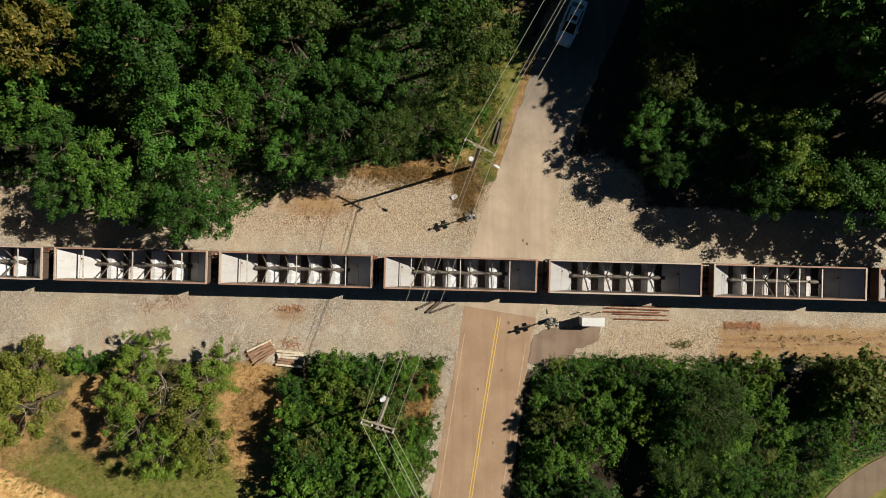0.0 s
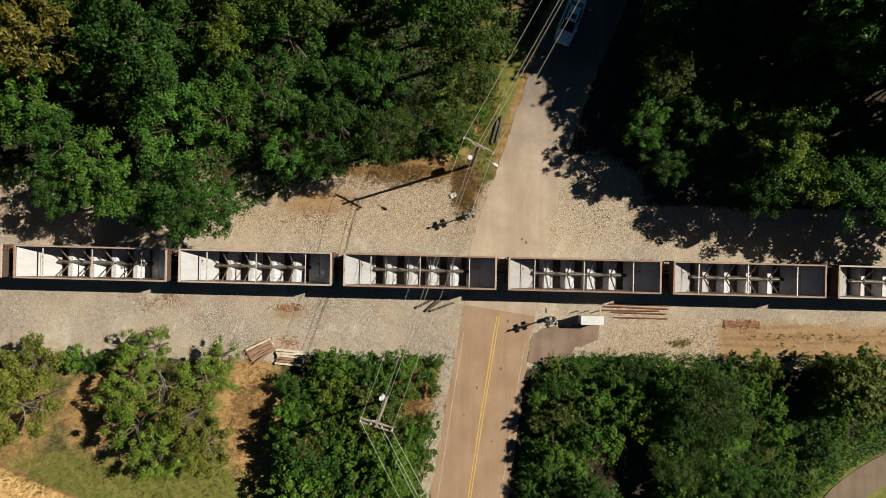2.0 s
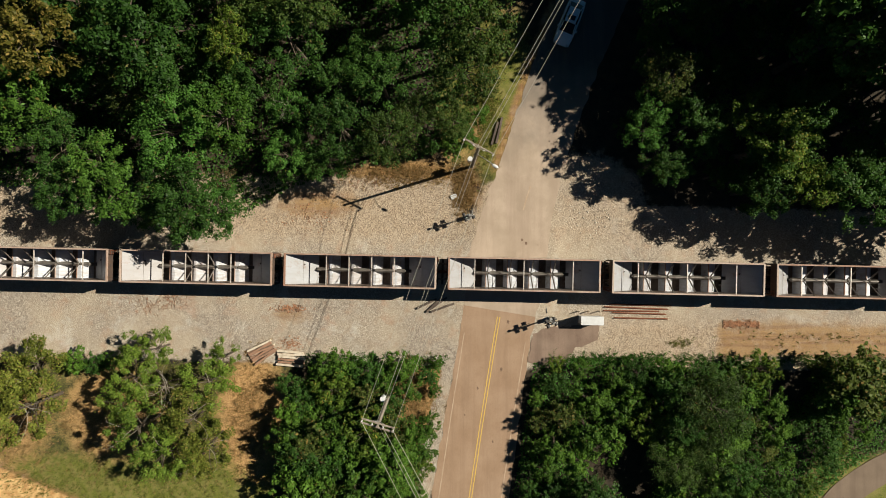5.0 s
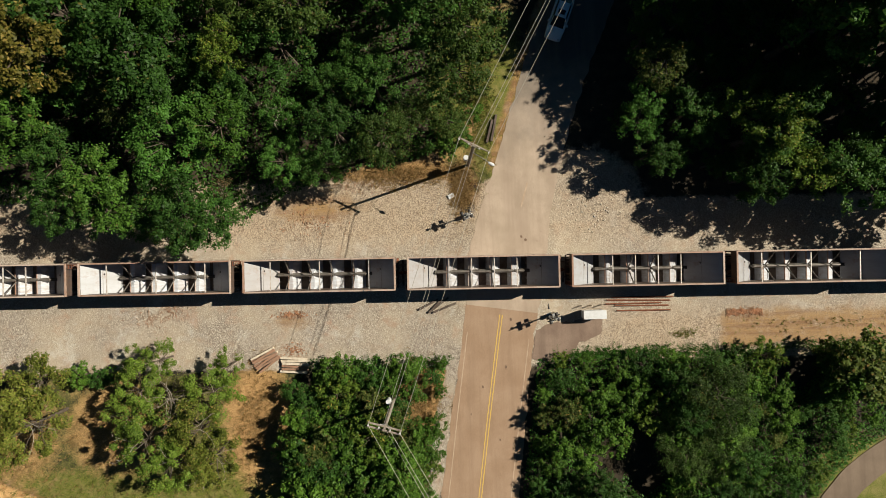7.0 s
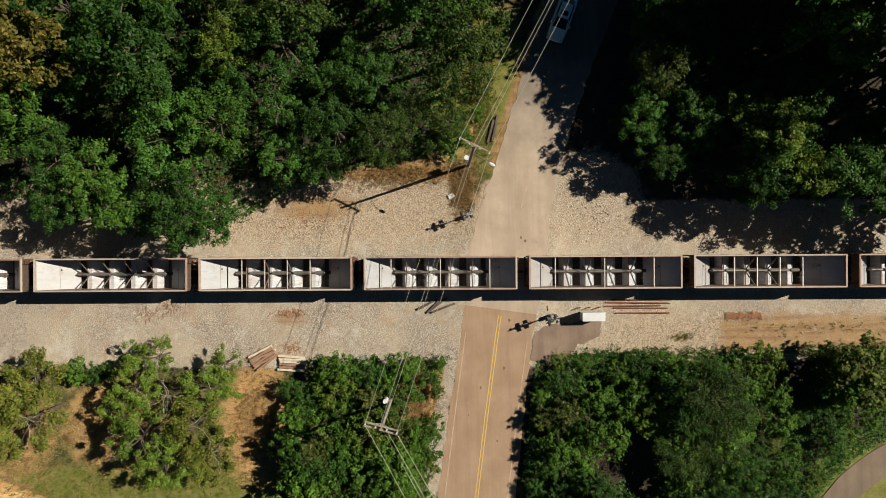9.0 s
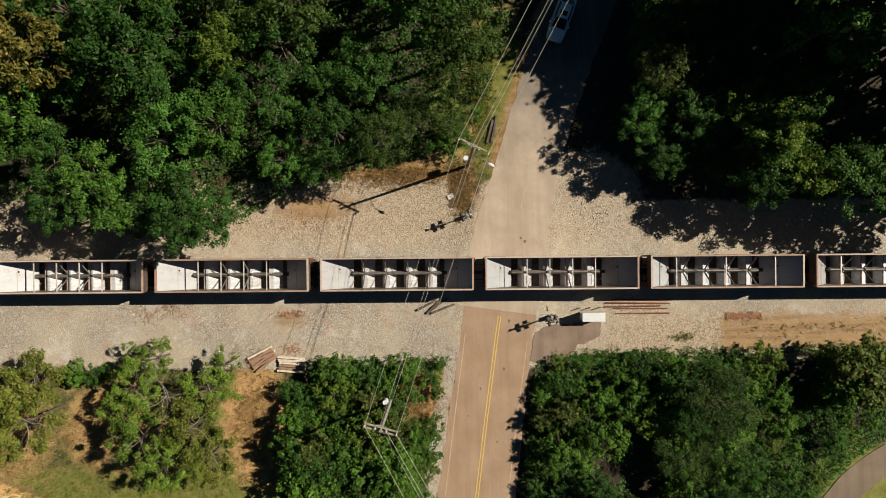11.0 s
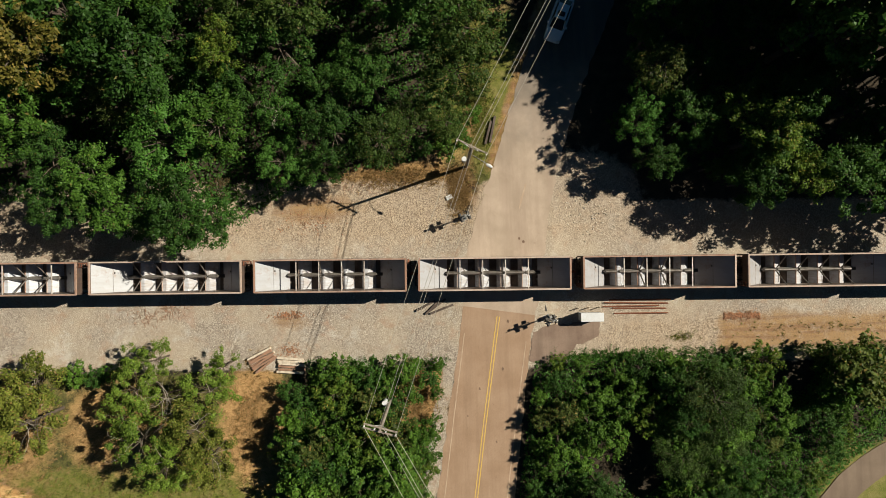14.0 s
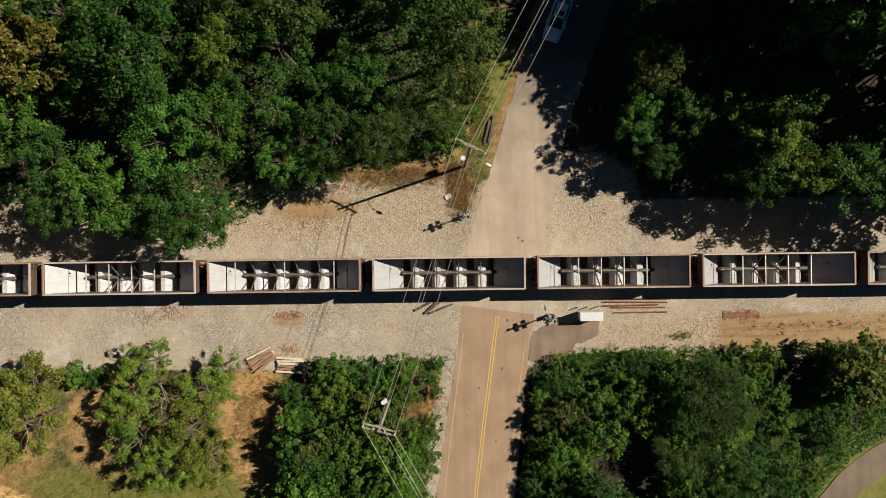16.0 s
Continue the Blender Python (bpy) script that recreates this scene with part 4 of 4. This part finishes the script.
# ---------------- poles and cables ----------------
def utility_pole(x, y, turn, label, double):
    m = pose(x, y, 0, 0, 0, turn)
    p = tagged(empty("utility_pole", m), label, "utility pole", "utility poles")
    bm = bmesh.new()
    rod(bm, (0, 0, -0.3), (0, 0, 11.3), 0.17, 0.11, 12)
    part("mast", bm, M_POLE, p)
    for off in ((-0.16, 0.16) if double else (0.14,)):
        bm = bmesh.new()
        box(bm, -1.45, 1.45, off - 0.06, off + 0.06, 10.75, 10.9)
        part("crossarm", bm, M_POLE, p, bevel=0.01)
    for s in (-1, 1):
        bm = bmesh.new()
        rod(bm, (s * 0.9, 0.1, 10.75), (0, 0.1, 10.0), 0.03, seg=6)
        part("arm_brace", bm, M_GALV, p)
    for ix in (-1.35, -0.45, 0.5, 1.35):
        bm = bmesh.new()
        rod(bm, (ix, 0, 10.88), (ix, 0, 11.12), 0.07, 0.05, 8)
        part("insulator", bm, M_WHITE, p)
    bm = bmesh.new()
    rod(bm, (-0.42, 0.1, 2.3), (-0.42, 0.1, 3.2), 0.24, 0.24, 14)
    box(bm, -0.4, -0.1, 0.05, 0.15, 2.6, 2.8)
    part("transformer", bm, M_WHITE, p, "white steel can")
    if not double:
        # street lamp on a bent arm
        bm = bmesh.new()
        rod(bm, (0.05, -0.1, 8.6), (1.0, -0.25, 9.0), 0.03, seg=6)
        rod(bm, (1.0, -0.25, 9.0), (1.75, -0.35, 9.05), 0.03, seg=6)
        arm = part("lamp_arm", bm, M_GALV, p)
        bm = bmesh.new()
        bmesh.ops.create_uvsphere(bm, u_segments=10, v_segments=6, radius=1.0, matrix=Matrix.Translation((1.95, -0.38, 9.0)) @ Matrix.Diagonal((0.33, 0.15, 0.1, 1)))
        part("lamp_head", bm, M_WHITE, arm, "pale street lamp head")
    return m


POLE_A, POLE_B, POLE_C, POLE_Z = (-5.4, -14.6), (3.0, 8.3), (22.0, 42.0), (9.0, -43.0)
mA = utility_pole(*POLE_A, -17, "grey wooden utility pole with double crossarm among shrubs", True)
mB = utility_pole(*POLE_B, -28, "grey wooden utility pole beside the road", False)
mC = pose(*POLE_C, 0, 0, 0, -28)
mZ = pose(*POLE_Z, 0, 0, 0, 24)


def cable(a, b, sag, radius=0.019):
    bm = bmesh.new()
    pts = []
    for k in range(17):
        f = k / 16
        p = a.lerp(b, f)
        p.z -= sag * 4 * f * (1 - f)
        pts.append(p)
    way = (b - a).normalized()
    side = way.cross(Vector((0, 0, 1))).normalized()
    over = side.cross(way)
    rings = [[bm.verts.new(p + (side * math.cos(k * math.tau / 5) + over * math.sin(k * math.tau / 5)) * radius) for k in range(5)] for p in pts]
    for r0, r1 in zip(rings, rings[1:]):
        for k in range(5):
            bm.faces.new((r0[k], r0[(k + 1) % 5], r1[(k + 1) % 5], r1[k]))
    return tagged(part("cable", bm, M_WIRE), "pale overhead cable slung between poles", "cable", "overhead cables")


for ix, z in ((-1.35, 11.1), (-0.15, 10.2), (0.15, 10.0), (1.35, 11.1)):
    pA, pB, pC, pZ = (m @ Vector((ix, 0, z)) for m in (mA, mB, mC, mZ))
    cable(pA, pB, 0.35)
    cable(pB, pC, 0.5, 0.02)
    cable(pA, pZ, 0.5)


# ---------------- crossing signals ----------------
def crossing_signal(x, y, turn):
    s = tagged(empty("crossing_signal", pose(x, y, 0.0, 0, 0, turn)), "railway crossing signal with round lamps and crossbuck", "crossing signal", "crossing signals")
    bm = bmesh.new()
    box(bm, -0.3, 0.3, -0.3, 0.3, -0.1, 0.12)
    part("base", bm, M_GALV, s, bevel=0.02)
    bm = bmesh.new()
    rod(bm, (0, 0, 0.1), (0, 0, 3.4), 0.06, seg=10)
    part("mast", bm, M_GALV, s)
    bm = bmesh.new()
    box(bm, -0.45, 0.45, -0.04, 0.04, 2.3, 2.38)
    part("lamp_arm", bm, M_BLACK, s)
    for sx in (-0.4, 0.4):
        for sy in (-1, 1):
            bm = bmesh.new()
            rod(bm, (sx, sy * 0.1, 2.34), (sx, sy * 0.14, 2.34), 0.3, 0.3, 18)
            rod(bm, (sx, sy * 0.14, 2.44), (sx, sy * 0.42, 2.42), 0.15, 0.16, 14)
            d = part("lamp", bm, M_BLACK, s)
            bm = bmesh.new()
            rod(bm, (sx, sy * 0.14, 2.32), (sx, sy * 0.17, 2.32), 0.1, 0.1, 12)
            part("lens", bm, M_RED, d)
    for a in (45, -45):
        bm = bmesh.new()
        box(bm, -0.6, 0.6, -0.1, -0.07, -0.11, 0.11, Matrix.Translation((0, 0, 2.95)) @ Matrix.Rotation(radians(a), 4, "Y"))
        part("crossbuck_board", bm, M_WHITE, s)
    bm = bmesh.new()
    rod(bm, (0, 0, 3.4), (0, 0, 3.55), 0.14, 0.05, 12)
    part("bell", bm, M_GALV, s)
    bm = bmesh.new()
    box(bm, 0.15, 0.55, -0.2, 0.2, 0.15, 1.1)
    part("gate_box", bm, M_GALV, s, bevel=0.02)
    return s


crossing_signal(2.55, 3.15, 20)
crossing_signal(10.5, -7.2, 20)


# ---------------- relay cabinet, rails, lumber ----------------
def relay_cabinet(x, y, turn):
    c = tagged(empty("relay_cabinet", pose(x, y, 0, 0, 0, turn)), "white steel relay cabinet on short legs beside the track", "cabinet")
    bm = bmesh.new()
    box(bm, -1.05, 1.05, -0.36, 0.36, 0.25, 1.62)
    part("body", bm, M_WHITE, c, bevel=0.02)
    bm = bmesh.new()
    box(bm, -1.12, 1.12, -0.43, 0.43, 1.62, 1.68)
    part("roof", bm, M_WHITE, c, bevel=0.015)
    for sx in (-0.55, 0.55):
        bm = bmesh.new()
        box(bm, sx - 0.48, sx + 0.48, -0.39, -0.36, 0.32, 1.55)
        d = part("door", bm, M_WHITE, c, bevel=0.008)
        bm = bmesh.new()
        box(bm, sx * 0.3 - 0.02, sx * 0.3 + 0.02, -0.43, -0.39, 0.85, 1.05)
        part("handle", bm, M_GALV, d)
    for sx in (-0.95, 0.95):
        for sy in (-0.3, 0.3):
            bm = bmesh.new()
            box(bm, sx - 0.06, sx + 0.06, sy - 0.06, sy + 0.06, -0.1, 0.25)
            part("leg", bm, M_GALV, c)
    return c


relay_cabinet(14.7, -7.15, -1)
for dx in (-1.0, 0.0, 1.05):
    bm = bmesh.new()
    rod(bm, (0, 0, -0.1), (0, 0, 0.75), 0.055, seg=8)
    ob = tagged(part("marker_post", bm, M_LUMBER), "short pale post behind the relay cabinet", "post", "short posts")
    ob.location = (14.7 + dx, -6.35, 0)
for k, (x, y, l, t) in enumerate(((19.9, -5.75, 6.2, -1.5), (19.5, -6.05, 6.4, -2.5), (19.0, -6.35, 5.6, -1.0), (19.8, -6.6, 5.4, -2.0), (20.0, -7.1, 5.4, -1.5))):
    bm = bmesh.new()
    prism(bm, [(-0.07, 0), (0.07, 0), (0.07, 0.015), (0.012, 0.035), (0.012, 0.12), (0.036, 0.13), (0.036, 0.16), (-0.036, 0.16), (-0.036, 0.13), (-0.012, 0.12), (-0.012, 0.035), (-0.07, 0.015)], l, Matrix.Rotation(radians(90), 4, "Z"))
    ob = tagged(part("loose_rail", bm, M_RUST), "rusty rail lying on the ballast", "rail", "spare rails")
    ob.matrix_basis = pose(x, y, 0.01 + berm(x, y), 0, 0, t)


def plank_stack(x, y, turn, long, count, layers, seed, label, mess):
    rnd = random.Random(seed)
    s = tagged(empty("plank_stack", pose(x, y, 0, 0, 0, turn)), label, "lumber")
    for l in range(layers):
        for k in range(count):
            bm = bmesh.new()
            y0 = (k - count / 2) * 0.27
            dx = rnd.uniform(-0.12, 0.12)
            skew = Matrix.Rotation(radians(rnd.uniform(-mess, mess)), 4, "Z")
            cut = rnd.uniform(0.0, 0.25) * long if rnd.random() < 0.3 else 0.0
            box(bm, -long / 2 + dx, long / 2 + dx - cut, y0, y0 + 0.2, 0.02 + l * 0.17, 0.14 + l * 0.17 + 0.03 * rnd.random(), skew)
            part("plank", bm, rnd.choices((M_LUMBER, M_POLE, M_OLD_WOOD), (6, 1, 3))[0], s, bevel=0.01)
    return s


plank_stack(-15.3, -11.0, -4, 2.7, 6, 2, 1, "loose stack of pale weathered planks", 3)
plank_stack(-18.2, -10.3, 24, 2.6, 6, 2, 2, "tumbled stack of broken old planks", 11)
for x, y, l, t in ((-1.6, -5.55, 2.2, 26), (0.0, -5.95, 2.5, 20), (-0.6, -5.65, 2.5, 35), (-0.95, -5.75, 1.6, 44)):
    bm = bmesh.new()
    box(bm, -l / 2, l / 2, -0.1, 0.1, 0.0, 0.17)
    ob = tagged(part("old_sleeper", bm, M_SLEEPER, bevel=0.015), "old dark timber sleeper thrown beside the track", "sleeper", "old sleepers")
    ob.matrix_basis = pose(x, y, berm(x, y), 0, 0, t)
for x, y, l, t in ((5.75, 11.9, 2.7, 77), (5.3, 11.6, 2.4, 74)):
    bm = bmesh.new()
    box(bm, -l / 2, l / 2, -0.12, 0.12, 0.0, 0.2)
    ob = tagged(part("old_timber", bm, M_SLEEPER, bevel=0.02), "long dark timber lying on the grass verge", "timber", "old timbers")
    ob.matrix_basis = pose(x, y, 0.02, 0, 0, t)
bm = bmesh.new()
rod(bm, (0, -0.55, 0.06), (0, 0.55, 0.06), 0.09, seg=8)
ob = tagged(part("pipe", bm, M_BLACK), "short black pipe lying on the ballast", "pipe")
ob.matrix_basis = pose(10.4, -6.0, 0.06, 0, 0, 8)


bm = bmesh.new()
box(bm, -0.32, 0.32, -0.22, 0.22, 0.0, 0.16)
ob = tagged(part("white_box", bm, M_WHITE, bevel=0.02), "small white box lying by the pole", "box")
ob.matrix_basis = pose(1.15, 5.25, 0.0, 0, 0, 25)


# ---------------- parked car ----------------
def sedan(m):
    c = tagged(empty("sedan", m), "silver four-door sedan in the shade on the road", "car")
    def hull(sections):
        """Cross-sections (x, half width, low, high, crown) joined into a closed shell with soft shoulders."""
        bm = bmesh.new()
        rings = []
        for x, w, lo, hi, inset in sections:
            pts = [(-w, lo), (-w * 1.02, (lo + hi) / 2), (-w * 0.97, hi - 0.05), (-w * inset, hi), (0, hi + 0.03), (w * inset, hi), (w * 0.97, hi - 0.05), (w * 1.02, (lo + hi) / 2), (w, lo)]
            rings.append([bm.verts.new((x, y, z)) for y, z in pts])
        for r0, r1 in zip(rings, rings[1:]):
            for k in range(9):
                bm.faces.new((r0[k], r0[(k + 1) % 9], r1[(k + 1) % 9], r1[k]))
        bm.faces.new(rings[0])
        bm.faces.new(rings[-1][::-1])
        return bm

    body = part("body", hull([(-2.42, 0.62, 0.45, 0.82, 0.8), (-2.3, 0.80, 0.32, 0.95, 0.85), (-1.6, 0.89, 0.26, 1.0, 0.86), (0.0, 0.91, 0.24, 0.97, 0.88), (1.2, 0.90, 0.26, 0.92, 0.86),
                              (2.0, 0.84, 0.28, 0.80, 0.84), (2.32, 0.70, 0.34, 0.70, 0.8), (2.42, 0.5, 0.42, 0.6, 0.7)]), M_CAR, c)
    for p in body.data.polygons:
        p.use_smooth = True
    glass = part("cabin_glass", hull([(-1.85, 0.72, 0.9, 1.0, 0.9), (-1.2, 0.70, 0.92, 1.36, 0.84), (-0.4, 0.72, 0.92, 1.41, 0.84), (0.3, 0.72, 0.92, 1.36, 0.84), (1.2, 0.74, 0.88, 0.95, 0.92)]), M_GLASS, c, "dark tinted glass")
    part("roof", hull([(-1.22, 0.60, 1.30, 1.385, 0.9), (-0.4, 0.63, 1.34, 1.435, 0.88), (0.32, 0.60, 1.30, 1.385, 0.9)]), M_CAR, c)
    for s in (-1, 1):
        bm = bmesh.new()
        rod(bm, (-1.2, s * 0.61, 1.36), (-1.8, s * 0.70, 1.0), 0.05, seg=6)
        rod(bm, (0.3, s * 0.61, 1.36), (1.15, s * 0.71, 0.95), 0.04, seg=6)
        part("pillar", bm, M_CAR, c)
    bm = bmesh.new()
    box(bm, -0.42, 0.06, -0.36, 0.36, 1.445, 1.47)
    part("sunroof", bm, M_GLASS, c, "dark glass sunroof", bevel=0.01)
    for sx, sy in ((1.45, -0.8), (1.45, 0.8), (-1.4, -0.8), (-1.4, 0.8)):
        bm = bmesh.new()
        rod(bm, (sx, sy - 0.11, 0.32), (sx, sy + 0.11, 0.32), 0.32, 0.32, 20)
        w = part("wheel", bm, M_TYRE, c)
        bm = bmesh.new()
        rod(bm, (sx, sy - 0.12, 0.32), (sx, sy + 0.12, 0.32), 0.19, 0.19, 14)
        part("rim", bm, M_GALV, w)
    for s in (-1, 1):
        bm = bmesh.new()
        box(bm, 0.72, 0.92, min(s * 0.86, s * 1.05), max(s * 0.86, s * 1.05), 0.9, 1.05)
        part("mirror", bm, M_CAR, c, bevel=0.03)
        bm = bmesh.new()
        box(bm, 2.2, 2.4, min(s * 0.5, s * 0.82), max(s * 0.5, s * 0.82), 0.62, 0.78)
        part("headlight", bm, M_WHITE, c, bevel=0.03)
        bm = bmesh.new()
        box(bm, -2.46, -2.34, min(s * 0.5, s * 0.82), max(s * 0.5, s * 0.82), 0.66, 0.84)
        part("tail_light", bm, M_RED, c, bevel=0.02)
    return c


sedan(pose(12.75, 22.55, 0.06, 0, 0, 248))


# ---------------- grass and loose stones ----------------
def tufts(name, seed, count, where, material, label, tall=0.24, wide=0.025):
    rng = np.random.default_rng(seed)
    verts, faces = [], []
    n = 0
    while n < count:
        x, y = where(rng)
        if abs(x - road_at(y)[0]) < road_at(y)[1] + 0.15:
            continue
        for _ in range(5):
            a, l = rng.uniform(0, math.tau), tall * rng.uniform(0.5, 1.3)
            px, py = x + rng.normal() * 0.08, y + rng.normal() * 0.08
            dx, dy = math.cos(a), math.sin(a)
            k = len(verts)
            verts += [(px - dy * wide, py + dx * wide, -0.02), (px + dy * wide, py - dx * wide, -0.02), (px + dx * l * 0.7, py + dy * l * 0.7, l * 0.7)]
            faces.append((k, k + 1, k + 2))
            n += 1
    me = bpy.data.meshes.new(name)
    me.from_pydata(verts, [], faces)
    me.materials.append(material)
    return tagged(new(name, me), label, "grass", kind="stuff")


def around(*spots):
    def pick_one(rng):
        cx, cy, rx, ry = spots[rng.integers(len(spots))]
        return cx + rng.normal() * rx * 0.6, cy + rng.normal() * ry * 0.6
    return pick_one


tufts("grass", 1, 26000, around((-38, -23, 8, 3), (-26, -23, 6, 3), (4.4, 14, 1.3, 6), (4.0, 18, 1.3, 4), (-14, -24, 4, 3)), M_GRASS, "short green and yellow grass")
tufts("dry_grass", 2, 24000, around((-19, -17, 2.5, 5), (-33.5, -17, 5, 4), (-3, -15, 2, 3), (-3.5, 7.6, 5, 1), (-44, -18, 4, 4), (2.2, 6, 0.9, 2)), M_STRAW, "dry straw-coloured grass", 0.42, 0.025)


def along_edge(rng):
    x = rng.uniform(-16, 46)
    if 0.5 < x < 10.5:
        x += 12
    return x, -11.2 - 0.005 * x + rng.normal() * 0.35


tufts("weeds", 4, 9000, along_edge, M_LEAF_MID, "green weeds along the edge of the ballast", 0.28, 0.035)
tufts("trackside_weeds", 5, 700, around((36, -9.2, 8, 0.7), (24, -9.6, 1.2, 0.4)), M_GRASS, "sparse weeds on bare red soil", 0.2, 0.03)


def undergrowth(name, seed, count, inside, x0, x1, y0, y1, material, label, low=0.05, high=0.6, size=0.24):
    """Low leaves that cover the soil under trees and shrubs, thicker in patches."""
    rng = np.random.default_rng(seed)
    p = []
    while len(p) < count:
        x, y = rng.uniform(x0, x1), rng.uniform(y0, y1)
        k = noise.noise((x * 0.35, y * 0.35, seed))
        if inside(x, y) and k > rng.uniform(-0.9, 0.1):
            p.append((x, y, rng.uniform(low, low + (high - low) * max(0.2, min(1.0, k + 0.5)))))
    p = np.array(p)
    n = rng.normal(size=(count, 3)) * 0.4 + np.array([0, 0, 1.0])
    n /= np.linalg.norm(n, axis=1)[:, None]
    a = np.cross(n, rng.normal(size=(count, 3)))
    a /= np.linalg.norm(a, axis=1)[:, None]
    b = np.cross(n, a)
    s = size * rng.uniform(0.5, 1.3, count)[:, None]
    corners = np.stack([p - a * s * 0.5, p + b * s * 0.33, p + a * s * 0.5, p - b * s * 0.33], axis=1).reshape(-1, 3)
    me = bpy.data.meshes.new(name)
    me.from_pydata(corners.tolist(), [], [(4 * k, 4 * k + 1, 4 * k + 2, 4 * k + 3) for k in range(count)])
    me.materials.append(material)
    return tagged(new(name, me), label, "plants", kind="stuff")


def under_east(x, y):
    return y < -11.5 and x > road_at(y)[0] + 4.3 and math.hypot(x - 52, y + 38) > 19.1 and math.hypot(x - 18.2, y + 22.2) > 3.6 and math.hypot(x - 34.8, y + 13.2) > 2.4


def under_pole(x, y):
    return y < -11.3 - 2.2 * step(-11.5, -13.0, x) and road_at(y)[0] - 5.0 > x > -16.5 - 0.15 * (y + 11) and not (pick_gap(x, y) and y > -17)


undergrowth("undergrowth", 61, 36000, under_east, 7, 48, -30, -11, M_LEAF_MID, "green creepers and low plants among the shrubs")
undergrowth("undergrowth", 62, 13000, under_pole, -18, 2, -30, -11, M_LEAF_MID, "green creepers round the foot of the pole")
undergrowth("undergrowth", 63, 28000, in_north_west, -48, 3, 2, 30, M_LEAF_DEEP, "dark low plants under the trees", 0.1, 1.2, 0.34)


def stones(name, seed, count, where, low, high, label):
    rng = np.random.default_rng(seed)
    bm = bmesh.new()
    for _ in range(count):
        x, y = where(rng)
        s = rng.uniform(low, high)
        m = Matrix.Translation((x, y, berm(x, y) + s * 0.02)) @ Euler(rng.uniform(0, 6, 3)).to_matrix().to_4x4() @ Matrix.Diagonal((s, s * 0.8, s * 0.6, 1))
        bmesh.ops.create_icosphere(bm, subdivisions=1, radius=0.5, matrix=m)
    return tagged(part(name, bm, M_STONE), label, "stones", kind="stuff")


def leaf_litter(name, seed, count, where, label):
    """Small brown scraps lying flat on the ballast."""
    rng = np.random.default_rng(seed)
    bm = bmesh.new()
    for _ in range(count):
        x, y = where(rng)
        s = rng.uniform(0.03, 0.09)
        m = Matrix.Translation((x, y, berm(x, y) + 0.03)) @ Euler((rng.uniform(-0.5, 0.5), rng.uniform(-0.5, 0.5), rng.uniform(0, 6))).to_matrix().to_4x4()
        box(bm, -s, s, -s * 0.5, s * 0.5, -0.008, 0.008, m)
    return tagged(part(name, bm, M_SCRAP), label, "debris", kind="stuff")


leaf_litter("rust_heap", 18, 520, lambda rng: (rng.uniform(28.3, 32.0), -7.7 + rng.normal() * 0.2), "flattened heap of dark rust-brown scraps on the soil")
leaf_litter("brown_debris", 8, 420, around((-15.2, -6.0, 1.3, 0.35), (-15.4, -9.6, 0.9, 0.5), (-13.5, 3.4, 3, 1.2)), "rust-brown scraps and leaves on the ballast")


def twigs(name, seed, count, where, label):
    """Thin brown sticks lying on the ballast."""
    rng = np.random.default_rng(seed)
    bm = bmesh.new()
    for _ in range(count):
        x, y = where(rng)
        a, l = rng.uniform(0, math.tau), rng.uniform(0.12, 0.5)
        z = berm(x, y) + 0.03
        rod(bm, (x, y, z), (x + math.cos(a) * l, y + math.sin(a) * l, z + 0.03), 0.022, 0.012, 4)
    return tagged(part(name, bm, M_OLD_WOOD), label, "debris", kind="stuff")


twigs("brown_twigs", 9, 260, around((-29.6, -5.5, 2.6, 1.1), (-27.2, -5.0, 1.2, 0.6), (-8.0, 6.6, 3.0, 0.7)), "thin brown sticks strewn on the ballast")
stones("loose_stones", 3, 110, around((14.5, 3.2, 2.2, 1.6), (16.5, 2.5, 4, 1.2),), 0.10, 0.20, "loose pale stones on the ballast")


# ---------------- the train runs ----------------
def motions():
    for i, car in enumerate(hoppers):
        rows = []
        for t in (0.0, 2.0, 4.0, 6.0, 8.0, 10.0, 12.0, 14.0, 16.0):
            rows.append((t, TRACK @ Matrix.Translation((car_along(i, t), 0, RAIL_TOP))))
        walk(car, rows)


motions()
